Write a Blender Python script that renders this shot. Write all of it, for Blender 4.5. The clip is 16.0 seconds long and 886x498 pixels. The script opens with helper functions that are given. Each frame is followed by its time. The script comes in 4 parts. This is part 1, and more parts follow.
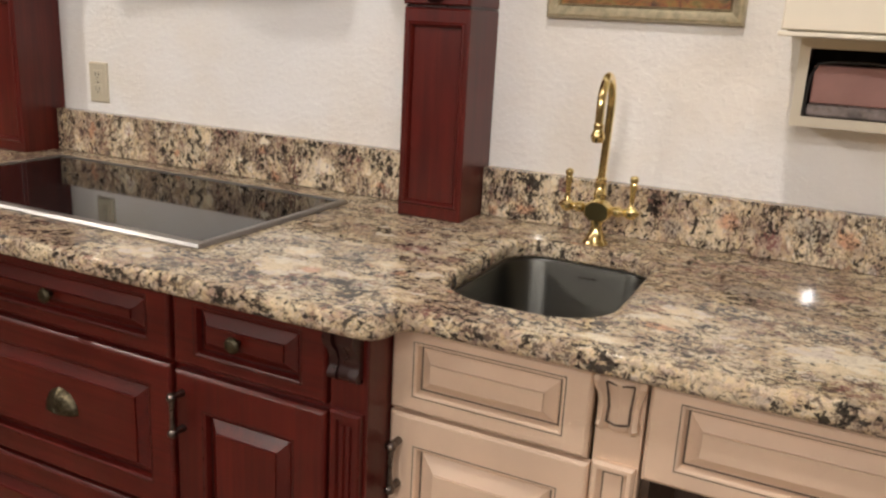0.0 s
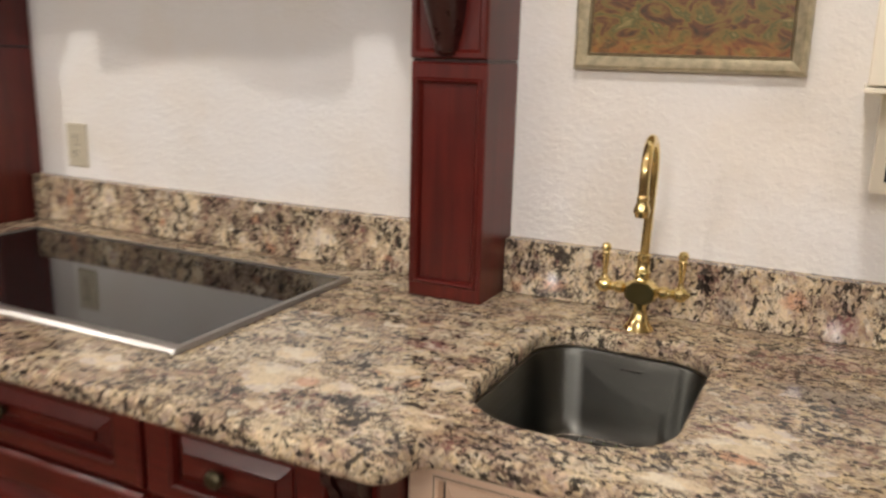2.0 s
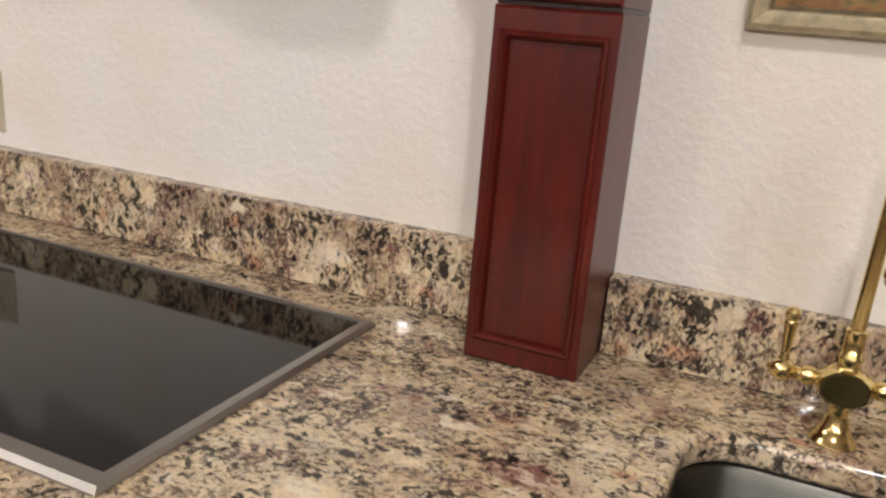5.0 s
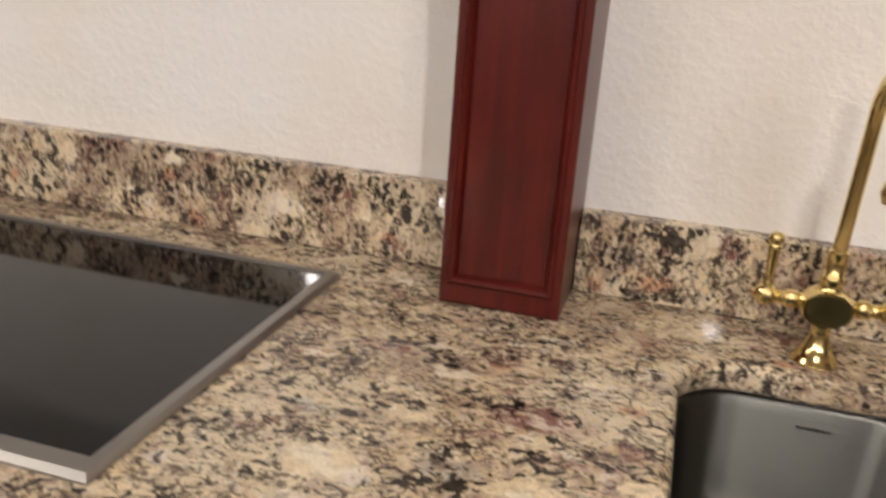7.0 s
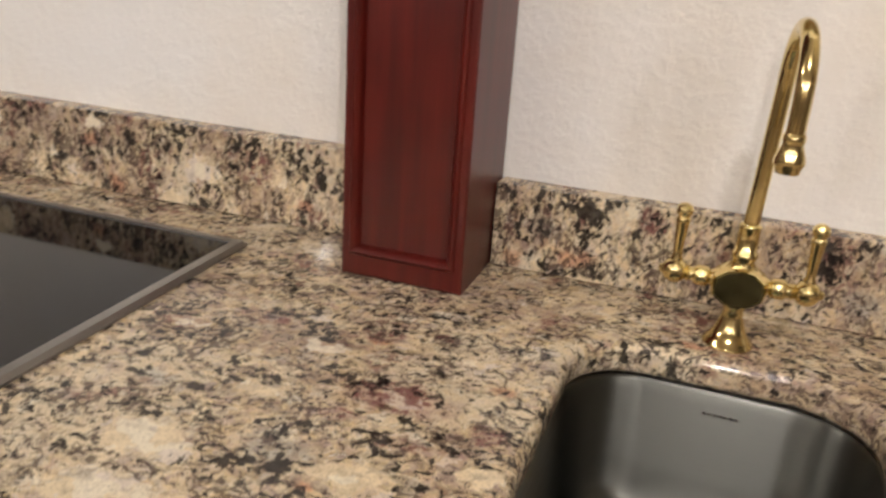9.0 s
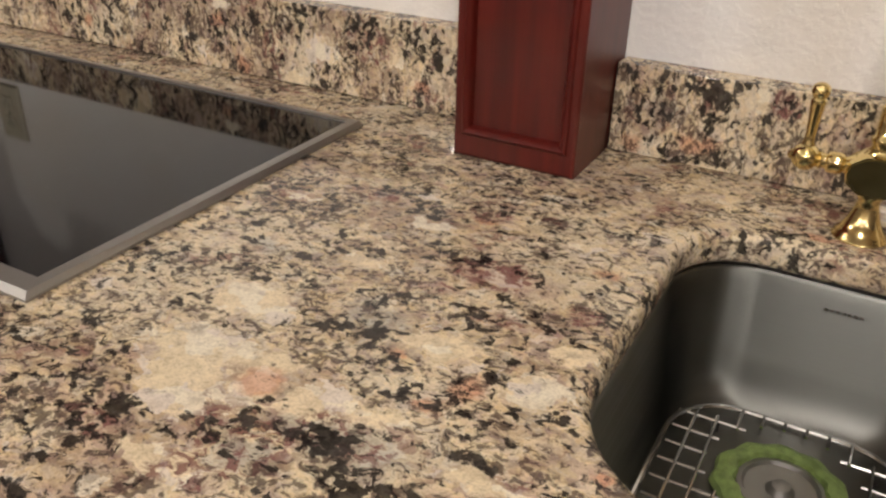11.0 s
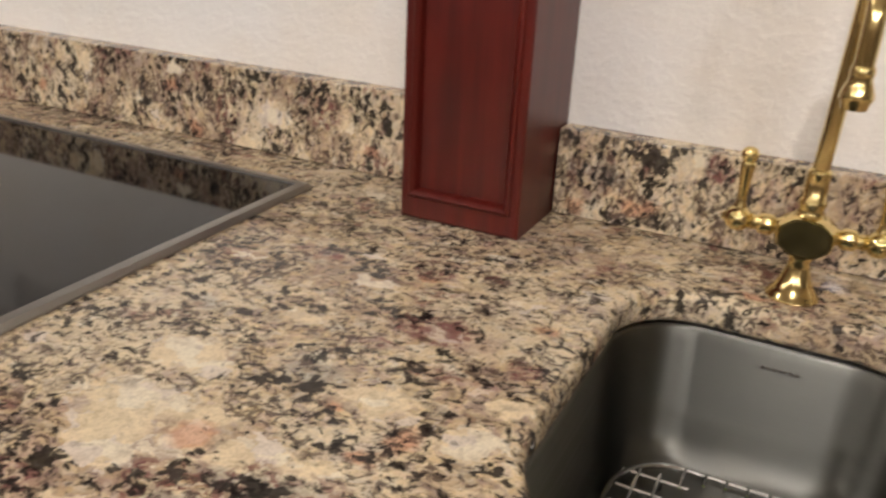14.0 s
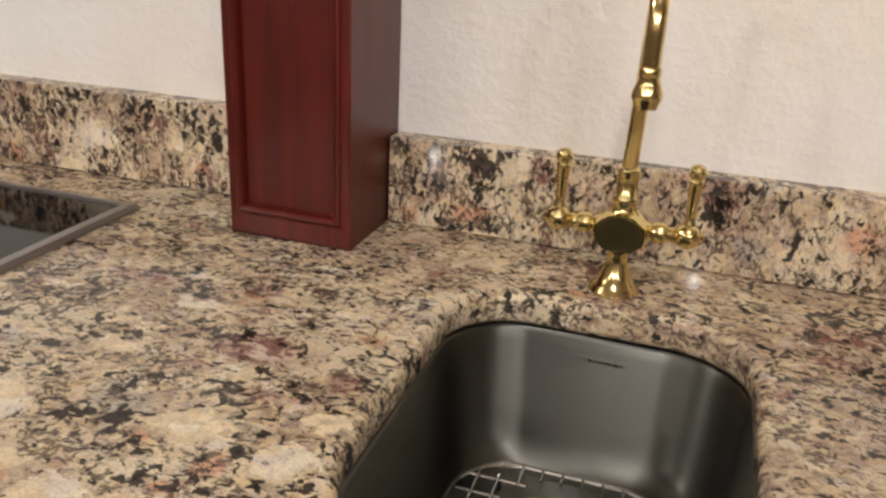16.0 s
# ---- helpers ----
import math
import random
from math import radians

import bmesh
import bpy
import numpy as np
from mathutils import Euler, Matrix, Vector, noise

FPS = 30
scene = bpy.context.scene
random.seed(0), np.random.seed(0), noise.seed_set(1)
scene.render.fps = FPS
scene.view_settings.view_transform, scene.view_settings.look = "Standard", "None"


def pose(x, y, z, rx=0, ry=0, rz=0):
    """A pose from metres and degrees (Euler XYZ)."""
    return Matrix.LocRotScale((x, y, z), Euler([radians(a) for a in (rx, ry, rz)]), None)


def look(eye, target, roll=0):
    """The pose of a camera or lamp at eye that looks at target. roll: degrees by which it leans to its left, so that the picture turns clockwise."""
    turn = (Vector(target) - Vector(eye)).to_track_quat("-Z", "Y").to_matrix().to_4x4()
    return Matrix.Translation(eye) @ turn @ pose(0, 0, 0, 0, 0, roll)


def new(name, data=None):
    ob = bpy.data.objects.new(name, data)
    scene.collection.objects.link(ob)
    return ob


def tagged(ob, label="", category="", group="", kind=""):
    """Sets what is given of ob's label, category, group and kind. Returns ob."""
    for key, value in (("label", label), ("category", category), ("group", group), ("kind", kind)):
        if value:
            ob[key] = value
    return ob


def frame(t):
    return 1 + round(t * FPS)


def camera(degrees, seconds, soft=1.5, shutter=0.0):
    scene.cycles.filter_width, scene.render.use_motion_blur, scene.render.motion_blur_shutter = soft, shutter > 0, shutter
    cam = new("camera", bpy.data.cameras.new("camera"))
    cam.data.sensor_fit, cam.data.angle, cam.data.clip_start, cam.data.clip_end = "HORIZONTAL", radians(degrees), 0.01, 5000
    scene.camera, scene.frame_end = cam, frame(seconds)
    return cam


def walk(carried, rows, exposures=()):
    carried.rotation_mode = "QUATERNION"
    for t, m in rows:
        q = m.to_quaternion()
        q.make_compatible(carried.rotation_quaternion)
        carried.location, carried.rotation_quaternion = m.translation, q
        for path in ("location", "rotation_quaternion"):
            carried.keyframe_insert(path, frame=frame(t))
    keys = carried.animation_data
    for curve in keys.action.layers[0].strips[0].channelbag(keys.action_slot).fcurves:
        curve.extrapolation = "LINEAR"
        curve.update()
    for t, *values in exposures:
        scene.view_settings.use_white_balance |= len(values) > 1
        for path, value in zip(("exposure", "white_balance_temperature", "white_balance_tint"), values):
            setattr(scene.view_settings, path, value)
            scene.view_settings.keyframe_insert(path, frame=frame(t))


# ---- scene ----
cam = camera(56.0, 16.0, soft=2.4, shutter=0.8)
PATH = [
    (0, (0.825, -1.771, 1.347), (-0.004, -0.029, 0.82), 3.0),
    (0.5, (0.827, -1.743, 1.354), (0.0, 0.001, 0.828), 3.0),
    (1, (0.853, -1.715, 1.364), (-0.042, 0.018, 0.92), 2.4),
    (1.5, (0.812, -1.661, 1.364), (-0.145, 0.03, 0.89), 3.2),
    (2, (0.695, -1.55, 1.393), (-0.161, 0.197, 0.931), 1.5),
    (2.5, (0.563, -1.486, 1.373), (-0.142, 0.321, 0.886), 0.6),
    (3, (0.487, -1.336, 1.373), (-0.27, 0.419, 0.782), 0.8),
    (3.5, (0.445, -1.221, 1.373), (-0.46, 0.495, 0.889), 2.9),
    (4, (0.417, -1.16, 1.364), (-0.535, 0.535, 0.892), 3.7),
    (4.2, (0.398, -1.136, 1.363), (-0.519, 0.57, 0.865), 4.2),
    (6.3, (0.205, -1.093, 1.356), (-0.402, 0.723, 0.78), 1.6),
    (6.5, (0.202, -1.092, 1.353), (-0.381, 0.726, 0.759), 1.5),
    (7, (0.193, -1.098, 1.338), (-0.312, 0.722, 0.678), 4.0),
    (7.5, (0.21, -1.087, 1.333), (-0.184, 0.742, 0.625), 4.8),
    (8, (0.257, -1.048, 1.339), (-0.09, 0.787, 0.623), 4.6),
    (8.5, (0.308, -1.006, 1.333), (-0.141, 0.802, 0.607), 4.9),
    (9, (0.343, -0.998, 1.322), (-0.246, 0.774, 0.605), 3.9),
    (9.5, (0.371, -0.991, 1.297), (-0.313, 0.673, 0.424), 3.2),
    (10, (0.368, -0.981, 1.295), (-0.352, 0.618, 0.334), 1.9),
    (10.2, (0.363, -0.984, 1.306), (-0.391, 0.596, 0.338), 1.5),
    (12.3, (0.384, -0.983, 1.292), (-0.492, 0.617, 0.473), 2.7),
    (12.5, (0.383, -0.984, 1.293), (-0.472, 0.643, 0.503), 3.3),
    (13, (0.388, -0.985, 1.286), (-0.436, 0.659, 0.499), 2.9),
    (13.5, (0.388, -0.988, 1.285), (-0.424, 0.657, 0.489), 2.8),
    (14, (0.395, -0.987, 1.29), (-0.399, 0.671, 0.502), 2.9),
    (14.5, (0.419, -0.976, 1.296), (-0.256, 0.762, 0.571), 2.9),
    (15, (0.435, -0.97, 1.295), (-0.134, 0.813, 0.589), 2.9),
    (15.5, (0.444, -0.959, 1.291), (-0.123, 0.817, 0.566), 2.8),
    (16, (0.45, -0.959, 1.29), (-0.096, 0.812, 0.539), 2.9),
]
walk(cam, [(t, look(eye, target, roll)) for t, eye, target, roll in PATH])

# ---- world and lamps ----
world = bpy.data.worlds.new("world")
world.use_nodes = True
world.node_tree.nodes["Background"].inputs[0].default_value = (0.9, 0.85, 0.8, 1)
world.node_tree.nodes["Background"].inputs[1].default_value = 0.02
scene.world = world
scene.view_settings.exposure = 0.0
LAMP_NEAR_LEFT, LAMP_NEAR_RIGHT, LAMP_FAR = 48, 36, 53
LAMP_Z = 2.50
LAMPS = [(-2.05, -1.30), (0.58, -1.30), (-1.95, -3.53), (0.54, -3.82), (2.75, -3.80), (-1.70, -5.68), (0.73, -5.42), (2.90, -5.50)]

# ---- materials ----


def material(name):
    m = bpy.data.materials.new(name)
    m.use_nodes = True
    nt = m.node_tree
    return m, nt, nt.nodes["Principled BSDF"]


def node(nt, kind, **values):
    n = nt.nodes.new(kind)
    for k, v in values.items():
        if k in n.inputs:
            n.inputs[k].default_value = v
    return n


def coords(nt, scale=(1, 1, 1)):
    tc = nt.nodes.new("ShaderNodeNewGeometry")
    mp = nt.nodes.new("ShaderNodeMapping")
    mp.inputs["Scale"].default_value = scale
    nt.links.new(tc.outputs["Position"], mp.inputs["Vector"])
    return mp.outputs["Vector"]


def noise_tex(nt, vec, scale, detail=3, rough=0.55, distortion=0.0):
    n = nt.nodes.new("ShaderNodeTexNoise")
    n.inputs["Scale"].default_value = scale
    n.inputs["Detail"].default_value = detail
    n.inputs["Roughness"].default_value = rough
    n.inputs["Distortion"].default_value = distortion
    nt.links.new(vec, n.inputs["Vector"])
    return n.outputs["Fac"]


def ramp(nt, fac, stops, mode="LINEAR"):
    r = nt.nodes.new("ShaderNodeValToRGB")
    r.color_ramp.interpolation = mode
    e = r.color_ramp.elements
    while len(e) < len(stops):
        e.new(0.5)
    for el, (p, c) in zip(e, stops):
        el.position = p
        el.color = (*c, 1) if len(c) == 3 else c
    nt.links.new(fac, r.inputs["Fac"])
    return r.outputs["Color"]


def mix(nt, fac, a, b, mode="MIX"):
    n = nt.nodes.new("ShaderNodeMix")
    n.data_type, n.blend_type = "RGBA", mode
    for k, v in ((0, fac), (6, a), (7, b)):
        if isinstance(v, (int, float)):
            n.inputs[k].default_value = v
        elif isinstance(v, tuple):
            n.inputs[k].default_value = (*v, 1)
        else:
            nt.links.new(v, n.inputs[k])
    return n.outputs[2]


def calc(nt, op, a, b=0.0):
    n = nt.nodes.new("ShaderNodeMath")
    n.operation = op
    n.use_clamp = False
    for k, v in ((0, a), (1, b)):
        if isinstance(v, (int, float)):
            n.inputs[k].default_value = v
        else:
            nt.links.new(v, n.inputs[k])
    return n.outputs[0]


def bump(nt, p, height, strength, distance):
    b = nt.nodes.new("ShaderNodeBump")
    b.inputs["Strength"].default_value = strength
    b.inputs["Distance"].default_value = distance
    nt.links.new(height, b.inputs["Height"])
    nt.links.new(b.outputs["Normal"], p.inputs["Normal"])


def granite(name, stretch, dark, stains):
    """Cream, grey and tan granite with black and burgundy crystals, polished. stains: rows of x, y, z and three radii, for the pale, black, burgundy, rust and grey ones."""
    m, nt, p = material(name)
    raw = coords(nt, stretch)

    def shaken(vec, scale, amount, detail=3):
        wob = nt.nodes.new("ShaderNodeTexNoise")
        wob.inputs["Scale"].default_value = scale
        wob.inputs["Detail"].default_value = detail
        nt.links.new(vec, wob.inputs["Vector"])
        sub = nt.nodes.new("ShaderNodeVectorMath")
        sub.operation = "SUBTRACT"
        nt.links.new(wob.outputs["Color"], sub.inputs[0])
        sub.inputs[1].default_value = (0.5, 0.5, 0.5)
        sca = nt.nodes.new("ShaderNodeVectorMath")
        sca.operation = "SCALE"
        sca.inputs["Scale"].default_value = amount
        nt.links.new(sub.outputs[0], sca.inputs[0])
        add = nt.nodes.new("ShaderNodeVectorMath")
        nt.links.new(vec, add.inputs[0])
        nt.links.new(sca.outputs[0], add.inputs[1])
        return add.outputs[0]

    def cells(vec, scale):
        vor = nt.nodes.new("ShaderNodeTexVoronoi")
        vor.inputs["Scale"].default_value = scale
        nt.links.new(vec, vor.inputs["Vector"])
        sep = nt.nodes.new("ShaderNodeSeparateColor")
        nt.links.new(vor.outputs["Color"], sep.inputs[0])
        return sep.outputs

    v = shaken(raw, 60, 0.022)
    geo = nt.nodes.new("ShaderNodeNewGeometry")
    far = shaken(shaken(geo.outputs["Position"], 32, 0.034, 4), 100, 0.016, 3)

    def field(rows):
        """1 inside the stains, falling to 0 outside."""
        total = None
        for x, y, z, rx, ry, rz in rows:
            sub = nt.nodes.new("ShaderNodeVectorMath")
            sub.operation = "SUBTRACT"
            nt.links.new(far, sub.inputs[0])
            sub.inputs[1].default_value = (x, y, z)
            div = nt.nodes.new("ShaderNodeVectorMath")
            div.operation = "DIVIDE"
            nt.links.new(sub.outputs[0], div.inputs[0])
            div.inputs[1].default_value = (rx, ry, rz)
            ln = nt.nodes.new("ShaderNodeVectorMath")
            ln.operation = "LENGTH"
            nt.links.new(div.outputs[0], ln.inputs[0])
            total = ln.outputs["Value"] if total is None else calc(nt, "MINIMUM", total, ln.outputs["Value"])
        return ramp(nt, total, [(0.55, (1, 1, 1)), (1.0, (0, 0, 0))])

    f_pale, f_black, f_wine, f_rust, f_grey = [field(rows) for rows in stains]
    chunk = shaken(shaken(raw, 60, 0.016, 2), 190, 0.007, 2)
    small = cells(chunk, 134)
    mid = cells(shaken(chunk, 40, 0.02, 2), 52)
    tint = noise_tex(nt, v, 7, 3)
    palette = [(0.0, (0.50, 0.36, 0.16)), (0.12, (0.82, 0.68, 0.42)), (0.30, (0.62, 0.60, 0.50)), (0.44, (0.36, 0.29, 0.24)),
               (0.54, (0.88, 0.78, 0.57)), (0.70, (0.54, 0.37, 0.23)), (0.80, (0.74, 0.61, 0.40)), (0.90, (0.20, 0.15, 0.12))]
    pick = ramp(nt, noise_tex(nt, chunk, 38, 3, 0.6), [(0.46, (0.25, 0.25, 0.25)), (0.53, (0.88, 0.88, 0.88))])
    col = mix(nt, pick, ramp(nt, mid[0], palette, "CONSTANT"), ramp(nt, small[0], palette, "CONSTANT"))
    soft = noise_tex(nt, chunk, 46, 5, 0.66, 0.7)
    soft = ramp(nt, soft, [(0.30, (0.31, 0.22, 0.18)), (0.39, (0.55, 0.40, 0.34)), (0.46, (0.74, 0.58, 0.40)), (0.52, (0.82, 0.65, 0.37)), (0.58, (0.82, 0.71, 0.52)), (0.68, (0.55, 0.46, 0.38))])
    col = mix(nt, 0.58, col, soft)
    # broad brown and pale drifts
    col = mix(nt, calc(nt, "MULTIPLY", ramp(nt, tint, [(0.38, (1, 1, 1)), (0.52, (0, 0, 0))]), 0.42), col, (0.27, 0.165, 0.135))
    col = mix(nt, calc(nt, "MULTIPLY", ramp(nt, tint, [(0.50, (0, 0, 0)), (0.64, (1, 1, 1))]), 0.45), col, (0.73, 0.65, 0.49))
    # pale quartz, chunky and veined
    quartz = ramp(nt, mid[1], [(0.0, (0.82, 0.70, 0.48)), (0.3, (0.90, 0.83, 0.66)), (0.6, (0.88, 0.75, 0.52)), (0.85, (0.80, 0.72, 0.62))], "CONSTANT")
    quartz = mix(nt, 0.5, quartz, ramp(nt, noise_tex(nt, chunk, 60, 4, 0.65), [(0.36, (0.55, 0.50, 0.45)), (0.52, (1, 1, 1))]), "MULTIPLY")
    pale = calc(nt, "MULTIPLY", ramp(nt, calc(nt, "ADD", f_pale, calc(nt, "MULTIPLY", calc(nt, "SUBTRACT", mid[2], 0.5), 1.1)), [(0.46, (0, 0, 0)), (0.54, (1, 1, 1))]), 0.88)
    col = mix(nt, pale, col, quartz)
    col = mix(nt, calc(nt, "MULTIPLY", f_wine, 0.38), col, (0.36, 0.20, 0.18))
    col = mix(nt, calc(nt, "MULTIPLY", f_rust, 0.62), col, (0.64, 0.29, 0.16))
    col = mix(nt, calc(nt, "MULTIPLY", f_grey, 0.5), col, (0.36, 0.35, 0.31))
    # brown-grey smears between the grains
    smear = calc(nt, "ADD", noise_tex(nt, chunk, 62, 5, 0.62), calc(nt, "MULTIPLY", f_pale, -0.10))
    smear = calc(nt, "ADD", smear, calc(nt, "MULTIPLY", calc(nt, "SUBTRACT", tint, 0.5), -0.25))
    col = mix(nt, calc(nt, "MULTIPLY", ramp(nt, smear, [(0.50, (0, 0, 0)), (0.64, (1, 1, 1))]), 0.55), col, (0.19, 0.135, 0.105))
    # burgundy grains
    w0 = calc(nt, "ADD", noise_tex(nt, v, 11.3, 2), calc(nt, "MULTIPLY", f_wine, 0.24))
    wine = calc(nt, "MULTIPLY", ramp(nt, w0, [(0.55, (0, 0, 0)), (0.66, (1, 1, 1))]),
                ramp(nt, calc(nt, "ADD", noise_tex(nt, chunk, 85, 4, 0.6), calc(nt, "MULTIPLY", calc(nt, "SUBTRACT", small[1], 0.5), 0.25)), [(0.47, (0, 0, 0)), (0.57, (1, 1, 1))]))
    col = mix(nt, calc(nt, "MULTIPLY", wine, 0.8), col, (0.185, 0.058, 0.058))
    # black and slate crystals, in clusters
    n1 = calc(nt, "ADD", noise_tex(nt, chunk, 84, 4, 0.58), calc(nt, "MULTIPLY", calc(nt, "SUBTRACT", small[2], 0.5), 0.22))
    n2 = noise_tex(nt, v, 19, 3)
    spots = calc(nt, "ADD", n1, calc(nt, "MULTIPLY", calc(nt, "SUBTRACT", n2, 0.5), dark))
    spots = calc(nt, "ADD", spots, calc(nt, "MULTIPLY", f_black, 0.17))
    spots = calc(nt, "ADD", spots, calc(nt, "MULTIPLY", f_pale, -0.17))
    # a second, finer scatter of dark grains
    n3 = calc(nt, "ADD", noise_tex(nt, chunk, 150, 4, 0.6), calc(nt, "MULTIPLY", calc(nt, "SUBTRACT", noise_tex(nt, v, 26, 2), 0.5), dark * 0.9))
    n3 = calc(nt, "ADD", n3, calc(nt, "MULTIPLY", f_pale, -0.20))
    col = mix(nt, calc(nt, "MULTIPLY", ramp(nt, n3, [(0.525, (0, 0, 0)), (0.60, (1, 1, 1))]), 0.78), col, (0.065, 0.040, 0.034))
    mask = ramp(nt, spots, [(0.575, (0, 0, 0)), (0.635, (1, 1, 1))])
    slate = ramp(nt, noise_tex(nt, chunk, 45, 3), [(0.40, (0.010, 0.009, 0.009)), (0.52, (0.022, 0.019, 0.017)), (0.66, (0.055, 0.048, 0.042))])
    col = mix(nt, calc(nt, "MULTIPLY", mask, 0.93), col, slate)
    fine = noise_tex(nt, raw, 420, 2, 0.6)
    col = mix(nt, 0.4, col, ramp(nt, fine, [(0.32, (0.45, 0.42, 0.40)), (0.55, (1, 1, 1))]), "MULTIPLY")
    nt.links.new(col, p.inputs["Base Color"])
    p.inputs["Roughness"].default_value = 0.04
    p.inputs["Specular IOR Level"].default_value = 0.3
    return m


def wood(name, c0, c1, c2, rough=0.34, axis="z"):
    m, nt, p = material(name)
    sc = {"z": (110, 110, 3.5), "x": (3.5, 110, 110)}[axis]
    v = coords(nt, sc)
    grain = noise_tex(nt, v, 1.0, 2, 0.5)
    col = ramp(nt, grain, [(0.32, c0), (0.52, c1), (0.72, c2)])
    blotch = noise_tex(nt, coords(nt, (1.6, 1.6, 0.8)), 6, 3)
    col = mix(nt, 0.55, col, ramp(nt, blotch, [(0.35, (0.42, 0.34, 0.34)), (0.7, (1, 1, 1))]), "MULTIPLY")
    streak = noise_tex(nt, coords(nt, {"z": (34, 34, 2.5), "x": (2.5, 34, 34)}[axis]), 1.0, 3, 0.6)
    col = mix(nt, 0.35, col, ramp(nt, streak, [(0.34, (0.50, 0.36, 0.34)), (0.5, (0.92, 0.90, 0.90)), (0.66, (1.25, 1.45, 1.30))]), "MULTIPLY")
    nt.links.new(col, p.inputs["Base Color"])
    p.inputs["Roughness"].default_value = rough
    p.inputs["Specular IOR Level"].default_value = 0.42
    p.inputs["Coat Weight"].default_value = 0.08
    p.inputs["Coat Roughness"].default_value = 0.16
    return m


def plaster():
    m, nt, p = material("white_plaster")
    v = coords(nt)
    col = ramp(nt, noise_tex(nt, v, 3.2, 4), [(0.3, (0.86, 0.83, 0.77)), (0.5, (0.88, 0.865, 0.83)), (0.7, (0.89, 0.885, 0.87))])
    rub = calc(nt, "MULTIPLY", ramp(nt, noise_tex(nt, v, 2.1, 4), [(0.48, (0, 0, 0)), (0.66, (1, 1, 1))]), 0.5)
    col = mix(nt, rub, col, (0.83, 0.75, 0.63))
    nt.links.new(col, p.inputs["Base Color"])
    p.inputs["Roughness"].default_value = 0.8
    h = calc(nt, "ADD", ramp(nt, noise_tex(nt, v, 75, 4, 0.6), [(0.42, (0, 0, 0)), (0.66, (1, 1, 1))]),
             calc(nt, "MULTIPLY", noise_tex(nt, v, 9, 3), 1.2))
    bump(nt, p, h, 0.38, 0.0021)
    return m


def plain(name, c, rough=0.5, metal=0.0, vary=0.12, scale=20, relief=0.03):
    m, nt, p = material(name)
    v = coords(nt)
    d = tuple(x * (1 - vary) for x in c)
    nt.links.new(ramp(nt, noise_tex(nt, v, scale, 4), [(0.35, d), (0.65, c)]), p.inputs["Base Color"])
    nt.links.new(ramp(nt, noise_tex(nt, v, scale * 3, 3), [(0.3, (max(0.02, rough * 0.8),) * 3), (0.7, (min(1, rough * 1.2),) * 3)]), p.inputs["Roughness"])
    p.inputs["Metallic"].default_value = metal
    if relief:
        bump(nt, p, noise_tex(nt, v, scale * 6, 3), relief, 0.001)
    return m


def brushed(name, c, rough, scale):
    m, nt, p = material(name)
    g = noise_tex(nt, coords(nt, scale), 1.0, 4, 0.7)
    nt.links.new(ramp(nt, g, [(0.3, tuple(x * 0.94 for x in c)), (0.7, c)]), p.inputs["Base Color"])
    nt.links.new(ramp(nt, g, [(0.3, (rough * 0.8,) * 3), (0.7, (rough * 1.25,) * 3)]), p.inputs["Roughness"])
    p.inputs["Metallic"].default_value = 1.0
    bump(nt, p, g, 0.008, 0.0003)
    return m


# crystals and drifts of the top: x, y, z and three radii
PALE_TOP = [(-0.062, -0.522, 0.9, 0.05, 0.035, 0.1), (-0.029, -0.65, 0.9, 0.045, 0.03, 0.1), (0.07, -0.599, 0.9, 0.04, 0.025, 0.1), (0.115, -0.499, 0.9, 0.042, 0.026, 0.1),
    (-0.043, -0.373, 0.9, 0.02, 0.011, 0.1), (-0.017, -0.413, 0.9, 0.024, 0.011, 0.1), (0.11, -0.376, 0.9, 0.035, 0.013, 0.1), (0.137, -0.625, 0.9, 0.022, 0.011, 0.1),
    (0.211, -0.455, 0.9, 0.022, 0.013, 0.1), (0.196, -0.513, 0.9, 0.032, 0.03, 0.1), (-0.161, -0.327, 0.9, 0.034, 0.013, 0.1), (-0.005, -0.316, 0.9, 0.03, 0.014, 0.1),
    (0.149, -0.28, 0.9, 0.026, 0.011, 0.1), (0.066, -0.625, 0.9, 0.022, 0.016, 0.1), (0.217, -0.62, 0.9, 0.055, 0.013, 0.1), (0.117, -0.601, 0.9, 0.022, 0.011, 0.1),
    (0.016, -0.705, 0.9, 0.04, 0.02, 0.1), (0.857, -0.542, 0.9, 0.11, 0.06, 0.1), (0.636, -0.451, 0.9, 0.05, 0.03, 0.1), (0.555, -0.642, 0.9, 0.05, 0.02, 0.1),
    (-0.025, -0.612, 0.9, 0.09, 0.05, 0.1), (-0.302, -0.693, 0.9, 0.06, 0.03, 0.1), (0.23, -0.651, 0.9, 0.03, 0.016, 0.1), (0.607, -0.509, 0.9, 0.05, 0.03, 0.1)]
